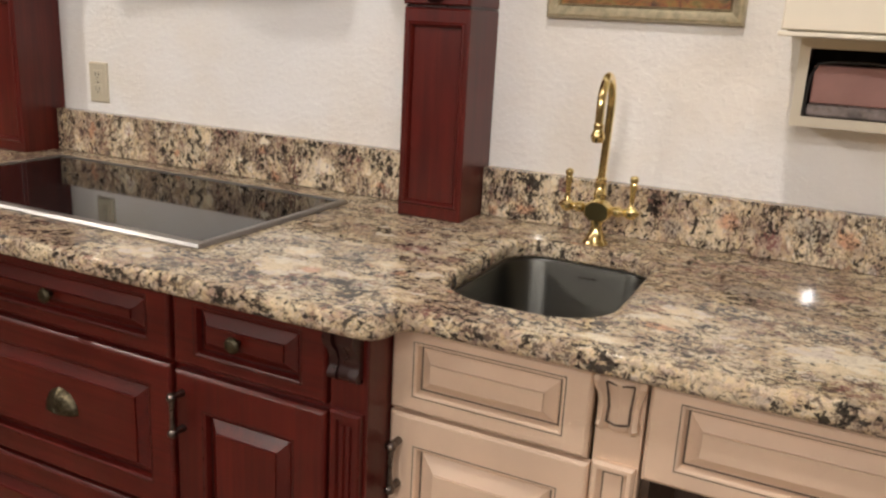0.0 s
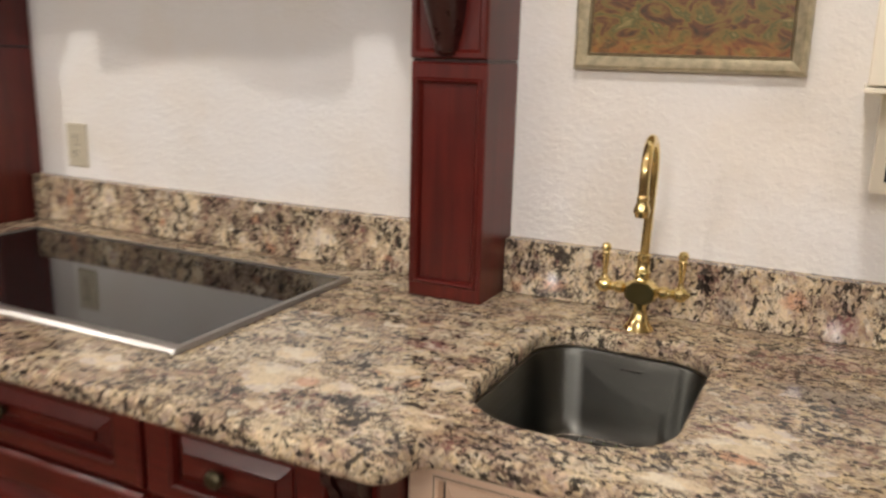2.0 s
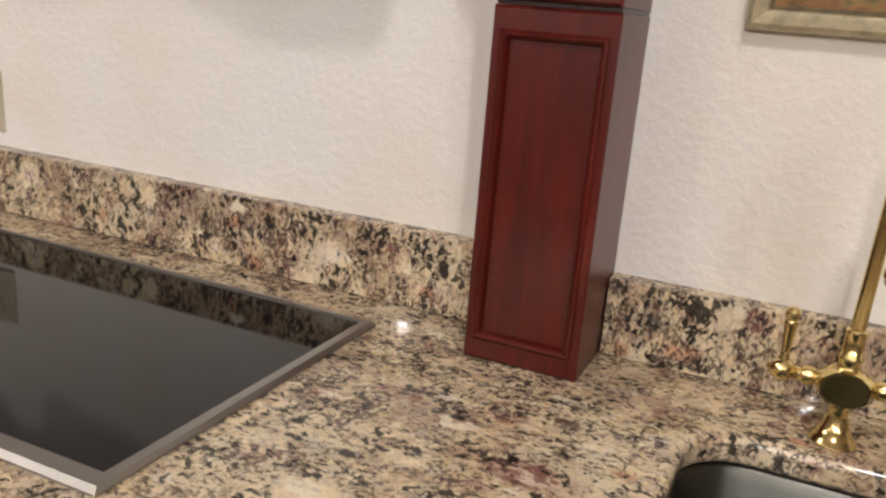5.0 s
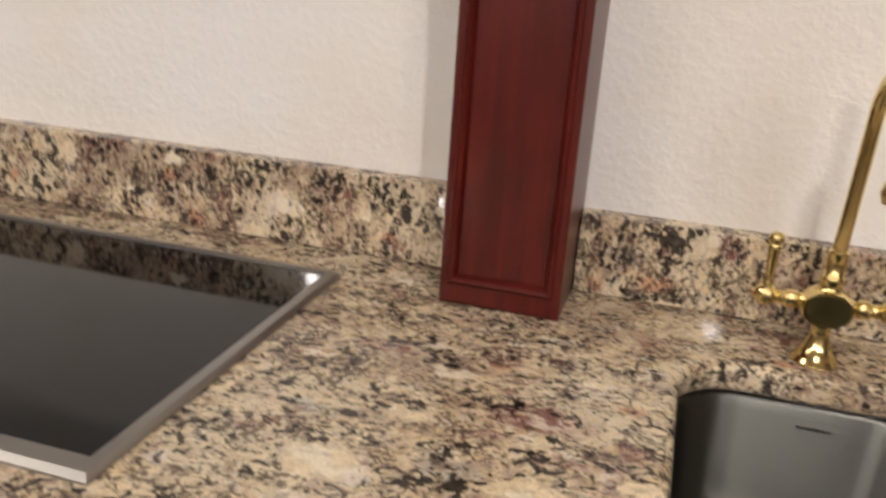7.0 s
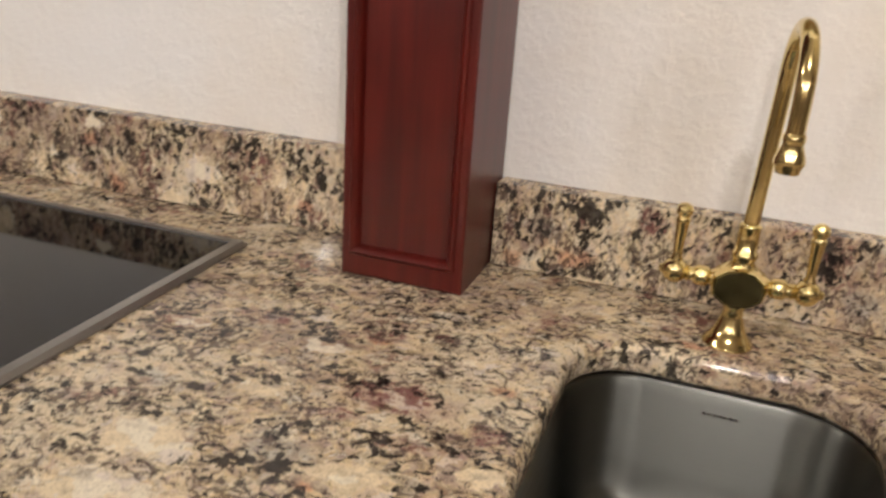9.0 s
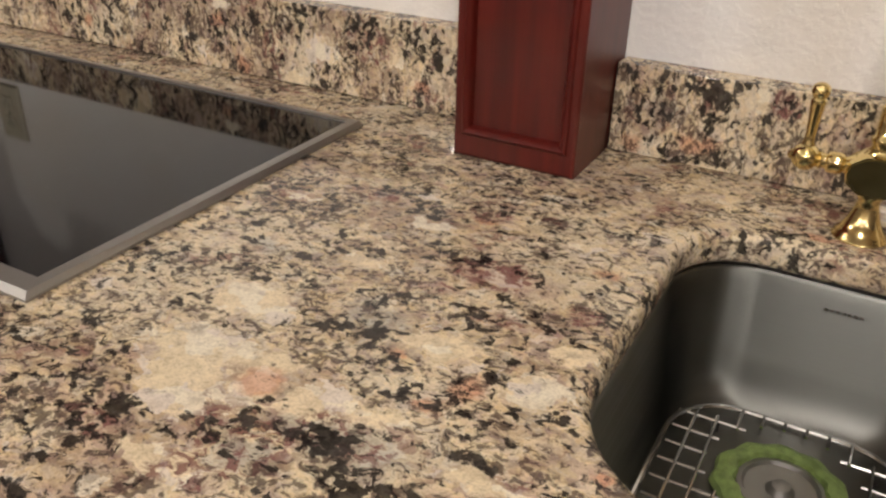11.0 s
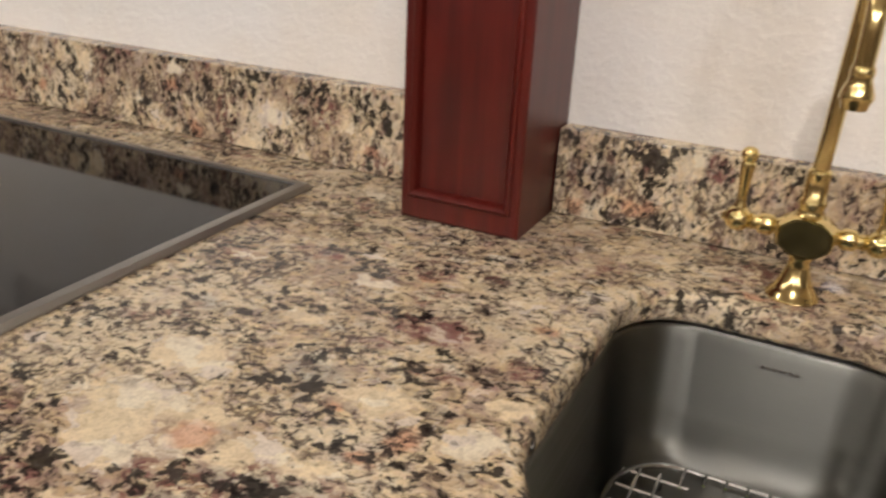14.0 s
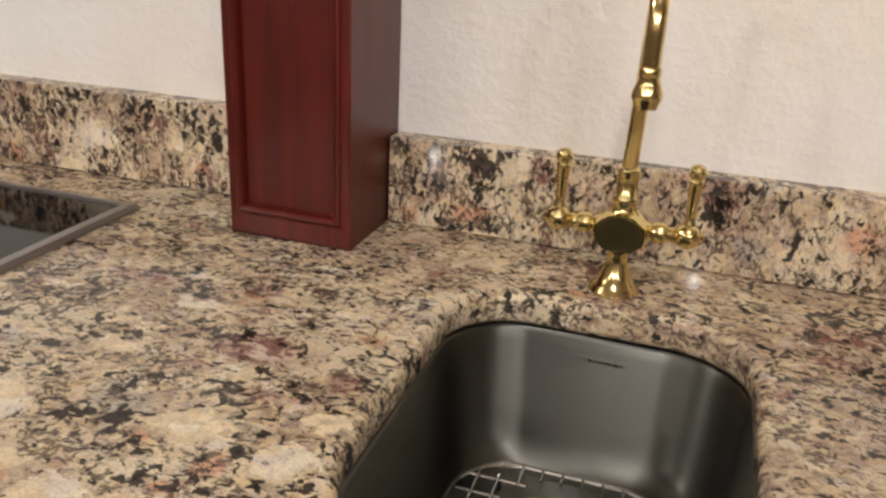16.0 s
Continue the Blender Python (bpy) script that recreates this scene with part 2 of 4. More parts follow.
BLACK_TOP = [(0.057, -0.509, 0.9, 0.016, 0.015, 0.1), (-0.048, -0.674, 0.9, 0.02, 0.016, 0.1), (-0.1, -0.672, 0.9, 0.022, 0.015, 0.1), (-0.136, -0.433, 0.9, 0.02, 0.014, 0.1),
    (-0.154, -0.608, 0.9, 0.02, 0.015, 0.1), (0.135, -0.077, 0.9, 0.024, 0.009, 0.1), (0.166, -0.099, 0.9, 0.02, 0.008, 0.1), (-0.136, -0.166, 0.9, 0.02, 0.009, 0.1),
    (0.025, -0.445, 0.9, 0.013, 0.01, 0.1), (0.168, -0.513, 0.9, 0.012, 0.014, 0.1), (0.26, -0.068, 0.9, 0.02, 0.006, 0.1), (0.138, -0.661, 0.9, 0.034, 0.022, 0.1),
    (0.095, -0.639, 0.9, 0.03, 0.016, 0.1), (0.193, -0.605, 0.9, 0.022, 0.013, 0.1), (0.035, -0.654, 0.9, 0.012, 0.012, 0.1), (0.146, -0.692, 0.9, 0.022, 0.014, 0.1),
    (0.107, -0.731, 0.9, 0.02, 0.012, 0.1), (0.869, -0.698, 0.9, 0.03, 0.02, 0.1)]
WINE_TOP = [(0.14, -0.442, 0.9, 0.034, 0.017, 0.1), (0.174, -0.437, 0.9, 0.018, 0.012, 0.1), (-0.092, -0.281, 0.9, 0.05, 0.022, 0.1), (0.052, -0.261, 0.9, 0.014, 0.007, 0.1),
    (0.104, -0.245, 0.9, 0.024, 0.011, 0.1), (0.322, -0.103, 0.9, 0.022, 0.011, 0.1), (0.195, -0.396, 0.9, 0.022, 0.017, 0.1), (-0.059, -0.7, 0.9, 0.034, 0.017, 0.1),
    (0.063, -0.419, 0.9, 0.03, 0.012, 0.1), (0.666, -0.126, 0.9, 0.16, 0.035, 0.1), (0.103, -0.376, 0.9, 0.07, 0.035, 0.1), (0.85, -0.217, 0.9, 0.08, 0.03, 0.1)]
RUST_TOP = [(0.042, -0.28, 0.9, 0.014, 0.009, 0.1), (0.018, -0.609, 0.9, 0.022, 0.02, 0.1), (0.138, -0.57, 0.9, 0.017, 0.013, 0.1), (0.352, -0.134, 0.9, 0.022, 0.009, 0.1),
    (0.155, -0.538, 0.9, 0.011, 0.03, 0.1), (0.188, -0.32, 0.9, 0.02, 0.01, 0.1), (0.085, -0.527, 0.9, 0.012, 0.01, 0.1), (0.273, -0.574, 0.9, 0.009, 0.008, 0.1),
    (0.613, -0.545, 0.9, 0.04, 0.016, 0.1)]
GREY_TOP = [(0.044, -0.49, 0.9, 0.034, 0.028, 0.1), (0.119, -0.632, 0.9, 0.032, 0.016, 0.1), (-0.118, -0.437, 0.9, 0.03, 0.016, 0.1), (0.057, -0.678, 0.9, 0.034, 0.018, 0.1), (0.068, -0.64, 0.9, 0.025, 0.015, 0.1), (0.713, -0.27, 0.9, 0.1, 0.04, 0.1), (0.119, -0.636, 0.9, 0.05, 0.03, 0.1)]
GRANITE = granite("granite_top", (0.88, 1.05, 1.0), 0.6, (PALE_TOP, BLACK_TOP, WINE_TOP, RUST_TOP, GREY_TOP))
# the same for the upright strips
BLACK_UP = [(-0.619, -0.018, 0.948, 0.034, 0.1, 0.022), (-0.384, -0.018, 1.031, 0.036, 0.1, 0.015), (-0.267, -0.018, 1.015, 0.013, 0.1, 0.026), (-0.486, -0.018, 1.01, 0.018, 0.1, 0.012),
    (-0.167, -0.018, 0.989, 0.009, 0.1, 0.014), (-0.814, -0.018, 1.015, 0.016, 0.1, 0.014), (-0.309, -0.018, 1.04, 0.013, 0.1, 0.01), (-0.433, -0.018, 0.99, 0.009, 0.1, 0.015),
    (-0.766, -0.018, 0.954, 0.012, 0.1, 0.01), (0.192, -0.018, 1.011, 0.034, 0.1, 0.014), (0.136, -0.018, 1.015, 0.009, 0.1, 0.022), (0.292, -0.018, 1.01, 0.012, 0.1, 0.022),
    (0.32, -0.018, 0.983, 0.012, 0.1, 0.014), (0.114, -0.018, 0.972, 0.008, 0.1, 0.018), (0.475, -0.018, 0.988, 0.015, 0.1, 0.02), (0.779, -0.018, 0.942, 0.012, 0.1, 0.016),
    (0.566, -0.018, 0.97, 0.01, 0.1, 0.02), (-0.937, -0.018, 0.986, 0.012, 0.1, 0.02), (-0.795, -0.018, 0.993, 0.012, 0.1, 0.012)]
RUST_UP = [(-0.188, -0.018, 0.947, 0.016, 0.1, 0.012), (-0.511, -0.018, 0.93, 0.022, 0.1, 0.018), (-0.846, -0.018, 0.954, 0.014, 0.1, 0.012), (-0.558, -0.018, 0.993, 0.02, 0.1, 0.012),
    (0.193, -0.018, 0.947, 0.034, 0.1, 0.014), (0.111, -0.018, 0.93, 0.014, 0.1, 0.014), (0.633, -0.018, 0.98, 0.028, 0.1, 0.022), (0.856, -0.018, 0.977, 0.03, 0.1, 0.02),
    (-1.175, -0.018, 0.987, 0.016, 0.1, 0.03)]
GREY_UP = [(0.147, -0.018, 0.977, 0.03, 0.1, 0.02), (0.521, -0.018, 0.952, 0.03, 0.1, 0.02), (0.793, -0.018, 0.991, 0.05, 0.1, 0.03)]
PALE_UP = [(-0.362, -0.018, 0.977, 0.034, 0.1, 0.026), (-0.233, -0.018, 0.98, 0.02, 0.1, 0.018), (-0.546, -0.018, 1.022, 0.02, 0.1, 0.016), (-0.738, -0.018, 1.005, 0.022, 0.1, 0.026),
    (-0.146, -0.018, 1.021, 0.02, 0.1, 0.016), (-0.412, -0.018, 0.925, 0.03, 0.1, 0.012), (0.212, -0.018, 0.913, 0.03, 0.1, 0.012), (0.25, -0.018, 1.008, 0.02, 0.1, 0.014),
    (-1.031, -0.018, 1.001, 0.03, 0.1, 0.03)]
WINE_UP = [(-0.653, -0.018, 1.032, 0.028, 0.1, 0.012), (-0.703, -0.018, 1.023, 0.015, 0.1, 0.014), (0.713, -0.018, 0.956, 0.03, 0.1, 0.02), (0.279, -0.018, 1.007, 0.02, 0.1, 0.02)]
GRANITE_UP = granite("granite_upright", (1.30, 1.0, 0.92), 0.78, (PALE_UP, BLACK_UP, WINE_UP, RUST_UP, GREY_UP))
CHERRY = wood("cherry_wood", (0.084, 0.0070, 0.0046), (0.104, 0.0088, 0.0056), (0.120, 0.0114, 0.0072))
CHERRY_X = wood("cherry_wood_crosswise", (0.084, 0.0070, 0.0046), (0.104, 0.0088, 0.0056), (0.120, 0.0114, 0.0072), axis="x")
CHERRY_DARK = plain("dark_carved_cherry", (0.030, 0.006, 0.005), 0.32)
CREAM = plain("glazed_cream_paint", (0.78, 0.585, 0.425), 0.36, vary=0.1, scale=6)
IVORY = plain("ivory_paint", (0.80, 0.73, 0.58), 0.4, vary=0.05, scale=5)
# glaze in the grooves; also the painted shade on the knee space's side
GLAZE_AND_SHADE = plain("brown_glaze_and_shade", (0.10, 0.065, 0.045), 0.5, vary=0.5, scale=40)
PLASTER = plaster()
BRASS = plain("polished_brass", (0.84, 0.68, 0.32), 0.12, 1.0, vary=0.08, scale=30, relief=0)
BRASS_DULL = plain("antique_brass", (0.14, 0.118, 0.075), 0.34, 1.0, vary=0.5, scale=120, relief=0.4)
PEWTER = plain("dark_pewter", (0.22, 0.19, 0.17), 0.3, 1.0, vary=0.4, scale=80)
STEEL = brushed("brushed_steel", (0.185, 0.185, 0.168), 0.44, (4, 4, 500))
STEEL_FLAT = brushed("brushed_trim", (0.44, 0.43, 0.41), 0.42, (6, 300, 300))
CHROME = plain("bright_wire", (0.75, 0.75, 0.74), 0.14, 1.0, vary=0.05)
for mat_ in (STEEL,):
    p_ = mat_.node_tree.nodes["Principled BSDF"]
    tg = mat_.node_tree.nodes.new("ShaderNodeTangent")
    tg.direction_type, tg.axis = "RADIAL", "Z"
    mat_.node_tree.links.new(tg.outputs[0], p_.inputs["Tangent"])
    p_.inputs["Anisotropic"].default_value = 0.9
    p_.inputs["Anisotropic Rotation"].default_value = 0.25
GLASS_BLACK = plain("black_ceramic_glass", (0.006, 0.006, 0.0065), 0.05, vary=0.1, relief=0)
GLASS_BLACK.node_tree.nodes["Principled BSDF"].inputs["Specular IOR Level"].default_value = 0.29
OUTLET = plain("almond_plastic", (0.58, 0.53, 0.40), 0.4, vary=0.05)
SLOT = plain("dark_slot", (0.03, 0.028, 0.025), 0.6)
FLOOR = plain("floor_tile", (0.26, 0.19, 0.125), 0.35, vary=0.3, scale=6)
ROOM = plain("brown_room_wall", (0.14, 0.11, 0.085), 0.8, vary=0.15, scale=3)
CEIL = plain("ceiling_paint", (0.55, 0.5, 0.43), 0.85, vary=0.05, scale=3)
GILT = plain("worn_gilt", (0.60, 0.53, 0.36), 0.42, 0.35, vary=0.35, scale=60, relief=0.15)
GILT_DARK = plain("aged_gilt_edge", (0.24, 0.19, 0.11), 0.5, 0.2, vary=0.4, scale=60, relief=0.15)
# near-black brown: the shade inside the cubby as a colour
DARK_INSIDE = plain("cubby_shade", (0.035, 0.025, 0.02), 0.7, vary=0.3)
ROSE = plain("rose_card", (0.42, 0.22, 0.19), 0.6, vary=0.2, scale=9)
FILM = plain("crumpled_grey_film", (0.34, 0.285, 0.265), 0.3, vary=0.6, scale=30, relief=0.6)
GREEN = plain("green_rubber", (0.30, 0.42, 0.13), 0.5, vary=0.4, scale=90, relief=0.3)

# ---- mesh helpers ----
BASE = {}


def thing(name, loc, label, category, group="", kind=""):
    ob = new(name)
    ob.location = loc
    ob.empty_display_size = 0.05
    BASE[ob.name] = Vector(loc)
    return tagged(ob, label, category, group, kind)


def finish(bm, name, mat, smooth=40):
    bmesh.ops.recalc_face_normals(bm, faces=bm.faces)
    me = bpy.data.meshes.new(name)
    bm.to_mesh(me)
    bm.free()
    me.materials.append(mat)
    if smooth:
        me.shade_smooth()
        me.set_sharp_from_angle(angle=radians(smooth))
        for poly in me.polygons:   # broad level faces stay truly flat beside their rounded edges
            if poly.area > 3e-4 and max(abs(c) for c in poly.normal) > 0.9995:
                poly.use_smooth = False
    return me


def part(name, bm, mat, parent, label="", smooth=25):
    me = finish(bm, name, mat, smooth)
    me.transform(Matrix.Translation(-BASE[parent.name]))
    ob = new(name, me)
    ob.parent = parent
    BASE[ob.name] = BASE[parent.name]
    if label:
        ob["label"] = label
    return ob


def whole(name, bm, mat, label, category="", kind="", smooth=40):
    ob = new(name, finish(bm, name, mat, smooth))
    BASE[ob.name] = Vector((0, 0, 0))
    return tagged(ob, label, category, "", kind)


def box(x0, x1, y0, y1, z0, z1, r=0.002, bm=None, seg=2):
    own = bmesh.new()
    bmesh.ops.create_cube(own, size=1)
    for v in own.verts:
        v.co = Vector(((x0 + x1) / 2 + v.co.x * (x1 - x0), (y0 + y1) / 2 + v.co.y * (y1 - y0), (z0 + z1) / 2 + v.co.z * (z1 - z0)))
    if r:
        bmesh.ops.bevel(own, geom=own.edges[:], offset=r, segments=seg, profile=0.5, affect="EDGES")
    return merge(bm, own)


def merge(bm, own):
    if bm is None:
        return own
    me = bpy.data.meshes.new("tmp")
    own.to_mesh(me)
    own.free()
    bm.from_mesh(me)
    bpy.data.meshes.remove(me)
    return bm


def loft(x0, x1, z0, z1, profile, bm=None, cap=True, back=False):
    """Concentric rectangles in the x-z plane: profile rows are (inset, y) or (inset along x, inset along z, y)."""
    bm = bm or bmesh.new()
    rings = []
    for row in profile:
        ins, inz, y = row if len(row) == 3 else (row[0], row[0], row[1])
        rings.append([bm.verts.new(c) for c in ((x0 + ins, y, z0 + inz), (x1 - ins, y, z0 + inz), (x1 - ins, y, z1 - inz), (x0 + ins, y, z1 - inz))])
    for a, b in zip(rings, rings[1:]):
        for i in range(4):
            j = (i + 1) % 4
            bm.faces.new((a[i], a[j], b[j], b[i]))
    if cap:
        bm.faces.new(rings[-1])
    if back:
        bm.faces.new(rings[0])
    return bm


def lathe(profile, origin, axis="z", n=24, bm=None):
    """Turned shape: rows of (radius, along the axis)."""
    bm = bm or bmesh.new()
    o = Vector(origin)
    rings = []
    for r, h in profile:
        ring = []
        for i in range(n):
            a = 2 * math.pi * i / n
            c, s = r * math.cos(a), r * math.sin(a)
            d = {"z": (c, s, h), "y": (c, h, s), "x": (h, c, s)}[axis]
            ring.append(bm.verts.new(o + Vector(d)))
        rings.append(ring)
    for a, b in zip(rings, rings[1:]):
        for i in range(n):
            j = (i + 1) % n
            bm.faces.new((a[i], a[j], b[j], b[i]))
    bm.faces.new(rings[0])
    bm.faces.new(rings[-1])
    return bm


def tube(path, r, n=12, bm=None):
    """A round bar along points; r is one radius or one for each point."""
    bm = bm or bmesh.new()
    pts = [Vector(p) for p in path]
    rad = r if isinstance(r, (list, tuple)) else [r] * len(pts)
    ref = None
    rings = []
    for i, p in enumerate(pts):
        d = (pts[min(i + 1, len(pts) - 1)] - pts[max(i - 1, 0)]).normalized()
        if ref is None:
            ref = d.orthogonal().normalized()
        ref = (ref - d * ref.dot(d)).normalized()
        side = d.cross(ref)
        rings.append([bm.verts.new(p + rad[i] * (math.cos(a) * ref + math.sin(a) * side)) for a in [2 * math.pi * k / n for k in range(n)]])
    for a, b in zip(rings, rings[1:]):
        for i in range(n):
            j = (i + 1) % n
            bm.faces.new((a[i], a[j], b[j], b[i]))
    bm.faces.new(rings[0])
    bm.faces.new(rings[-1])
    return bm


def ball(c, r, bm=None, squash=(1, 1, 1)):
    own = bmesh.new()
    bmesh.ops.create_uvsphere(own, u_segments=20, v_segments=12, radius=r)
    for v in own.verts:
        v.co = Vector(c) + Vector(v.co[i] * squash[i] for i in range(3))
    return merge(bm, own)


def slab(outer, hole, z0, z1, r, name):
    """A flat slab with an outline, an optional hole and rounded edges."""
    cu = bpy.data.curves.new(name, "CURVE")
    cu.dimensions, cu.fill_mode = "2D", "BOTH"
    for pts in (outer, hole):
        if pts:
            sp = cu.splines.new("POLY")
            sp.points.add(len(pts) - 1)
            for q, (x, y) in zip(sp.points, pts):
                q.co = (x, y, 0, 1)
            sp.use_cyclic_u = True
    cu.extrude, cu.bevel_depth, cu.bevel_resolution, cu.offset = (z1 - z0) / 2 - r, r, 4, -r
    tmp = bpy.data.objects.new(name, cu)
    scene.collection.objects.link(tmp)
    me = bpy.data.meshes.new_from_object(tmp.evaluated_get(bpy.context.evaluated_depsgraph_get()))
    bpy.data.objects.remove(tmp)
    me.transform(Matrix.Translation((0, 0, (z0 + z1) / 2)))
    bm = bmesh.new()
    bm.from_mesh(me)
    bpy.data.meshes.remove(me)
    bmesh.ops.remove_doubles(bm, verts=bm.verts, dist=1e-5)
    return bm


def rounded(x0, x1, y0, y1, radii, n=10):
    """Outline of a rectangle with a radius for each corner: front-left, front-right, back-right, back-left."""
    out = []
    for (cx, cy, sx, sy), r, a0 in zip(((x0, y0, 1, 1), (x1, y0, -1, 1), (x1, y1, -1, -1), (x0, y1, 1, -1)), radii, (180, 270, 0, 90)):
        for i in range(n + 1):
            a = radians(a0 + 90 * i / n)
            out.append((cx + sx * r + r * math.cos(a), cy + sy * r + r * math.sin(a)))
    return out


# ---- the room ----
TOP = 0.915
XL, XR, YB, ZC = -3.2, 3.6, -6.2, 2.6
W = 0.022            # face of the north wall
whole("floor", box(XL, XR, YB, W, -0.1, 0, 0), FLOOR, "brown tiled showroom floor", kind="structure")
whole("ceiling", box(XL, XR, YB, W, ZC, ZC + 0.1, 0), CEIL, "plain painted ceiling", kind="structure")
whole("wall_north", box(XL, XR, W, W + 0.12, 0, ZC, 0), PLASTER, "white hand-trowelled plaster wall behind the counter", kind="structure")
whole("wall_south", box(XL, XR, YB - 0.1, YB, 0, ZC, 0), ROOM, "plain dark brown wall", kind="structure")
whole("wall_west", box(XL - 0.1, XL, YB, W + 0.12, 0, ZC, 0), ROOM, "plain dark brown wall", kind="structure")
whole("wall_east", box(XR, XR + 0.1, YB, W + 0.12, 0, ZC, 0), ROOM, "plain dark brown wall", kind="structure")

for lx, ly in LAMPS:
    la = bpy.data.lights.new("bulb", "POINT")
    la.energy, la.shadow_soft_size, la.color = (LAMP_NEAR_LEFT if lx < 0 else LAMP_NEAR_RIGHT) if ly > -2 else LAMP_FAR, 0.04, (1.0, 0.935, 0.88) if lx < 0 else (1.0, 0.945, 0.925)
    lo = new("bulb", la)
    lo.location = (lx, ly, LAMP_Z)

# ---- countertop ----
EDGE_L, EDGE_R = -0.771, -0.693
outline = [(XL + 0.6, W - 0.001), (XL + 0.6, EDGE_L)]
outline += [(0.175, EDGE_L)]
for i in range(1, 9):   # convex corner
    a = radians(-90 + 90 * i / 8)
    outline.append((0.208 + 0.044 * math.cos(a), EDGE_L + 0.044 + 0.044 * math.sin(a)))
for i in range(0, 7):   # concave return
    a = radians(180 - 90 * i / 6)
    outline.append((0.252 + 0.030 + 0.030 * math.cos(a), EDGE_R - 0.030 + 0.030 * math.sin(a)))
outline += [(1.9, EDGE_R), (1.9, W - 0.001)]
SINK = (0.233, 0.532, -0.588, -0.160)
hole = rounded(*SINK, (0.125, 0.10, 0.085, 0.075), 12)
counter = thing("countertop", (0, -0.35, TOP - 0.04), "polished cream, grey and black granite countertop with a rounded front edge", "countertop")
part("slab", slab(outline, hole[::-1], TOP - 0.038, TOP, 0.012, "slab"), GRANITE, counter, smooth=50)
for x0, x1, zt in ((XL + 0.6, -1.4805, 1.037), (-1.3195, -0.0785, 1.037), (0.0815, 1.9, 1.027)):
    part("backsplash", box(x0, x1, -0.014, W - 0.001, TOP + 0.001, zt, 0.002), GRANITE_UP, counter, "upright granite backsplash strip")

# ---- cooktop ----
CX0, CX1, CY0, CY1 = -1.190, -0.2235, -0.625, -0.110
cook = thing("cooktop", (-0.7, -0.36, TOP), "black glass cooktop with brushed steel trim, set into the granite", "cooktop")
part("glass_plate", box(CX0 + 0.014, CX1 - 0.014, CY0 + 0.024, CY1 - 0.012, TOP + 0.0005, TOP + 0.0060, 0.001), GLASS_BLACK, cook, "glossy black ceramic glass", smooth=0)


def trim_bar(x0, x1, y0, y1, low):
    """A trim strip with its outer edge sloped down; low names the outer side."""
    bm = bmesh.new()
    top = {"f": (x0 + 0.004, x1 - 0.004, y0 + 0.006, y1), "k": (x0 + 0.004, x1 - 0.004, y0, y1 - 0.004),
           "l": (x0 + 0.004, x1, y0, y1), "r": (x0, x1 - 0.004, y0, y1)}[low]
    rows = [((x0, x1, y0, y1), TOP + 0.0005), ((x0, x1, y0, y1), TOP + 0.003), (top, TOP + 0.0085)]
    rings = [[bm.verts.new(c) for c in ((a, c0, z), (b, c0, z), (b, d, z), (a, d, z))] for (a, b, c0, d), z in rows]
    for p, q in zip(rings, rings[1:]):
        for i in range(4):
            bm.faces.new((p[i], p[(i + 1) % 4], q[(i + 1) % 4], q[i]))
    bm.faces.new(rings[0])
    bm.faces.new(rings[-1])
    return bm


part("trim", trim_bar(CX0, CX1, CY0, CY0 + 0.026, "f"), STEEL_FLAT, cook, "wide brushed steel front strip")
part("trim", trim_bar(CX0, CX1, CY1 - 0.013, CY1, "k"), STEEL_FLAT, cook)
part("trim", trim_bar(CX0, CX0 + 0.016, CY0 + 0.026, CY1 - 0.013, "l"), STEEL_FLAT, cook)
part("trim", trim_bar(CX1 - 0.016, CX1, CY0 + 0.026, CY1 - 0.013, "r"), STEEL_FLAT, cook)

# ---- sink ----
sink = thing("sink", (0.37, -0.36, 0.74), "brushed stainless steel undermount bar sink with rounded corners", "sink")


def bowl():
    bm = bmesh.new()
    rows = [(-0.004, 0.8768, 0), (-0.002, 0.872, 0), (0.000, 0.86, 0), (0.003, 0.80, 0), (0.006, 0.762, 0), (0.008, 0.747, 0), (0.012, 0.735, 0), (0.019, 0.726, 0), (0.028, 0.720, 0), (0.042, 0.717, 0), (0.10, 0.715, 0)]
    rings = []
    for ins, z, _ in rows:
        x0, x1, y0, y1 = SINK[0] + ins, SINK[1] - ins, SINK[2] + ins, SINK[3] - ins
        rad = [max(0.02, r - ins * 0.5) for r in (0.125, 0.10, 0.085, 0.075)]
        rings.append([bm.verts.new((x, y, z)) for x, y in rounded(x0, x1, y0, y1, rad, 12)])
    for a, b in zip(rings, rings[1:]):
        n = len(a)
        for i in range(n):
            bm.faces.new((a[i], a[(i + 1) % n], b[(i + 1) % n], b[i]))
    bm.faces.new(rings[-1])
    return bm


body = part("bowl", bowl(), STEEL, sink, smooth=60)
sol = body.modifiers.new("sheet", "SOLIDIFY")
sol.thickness, sol.offset = 0.0012, 1
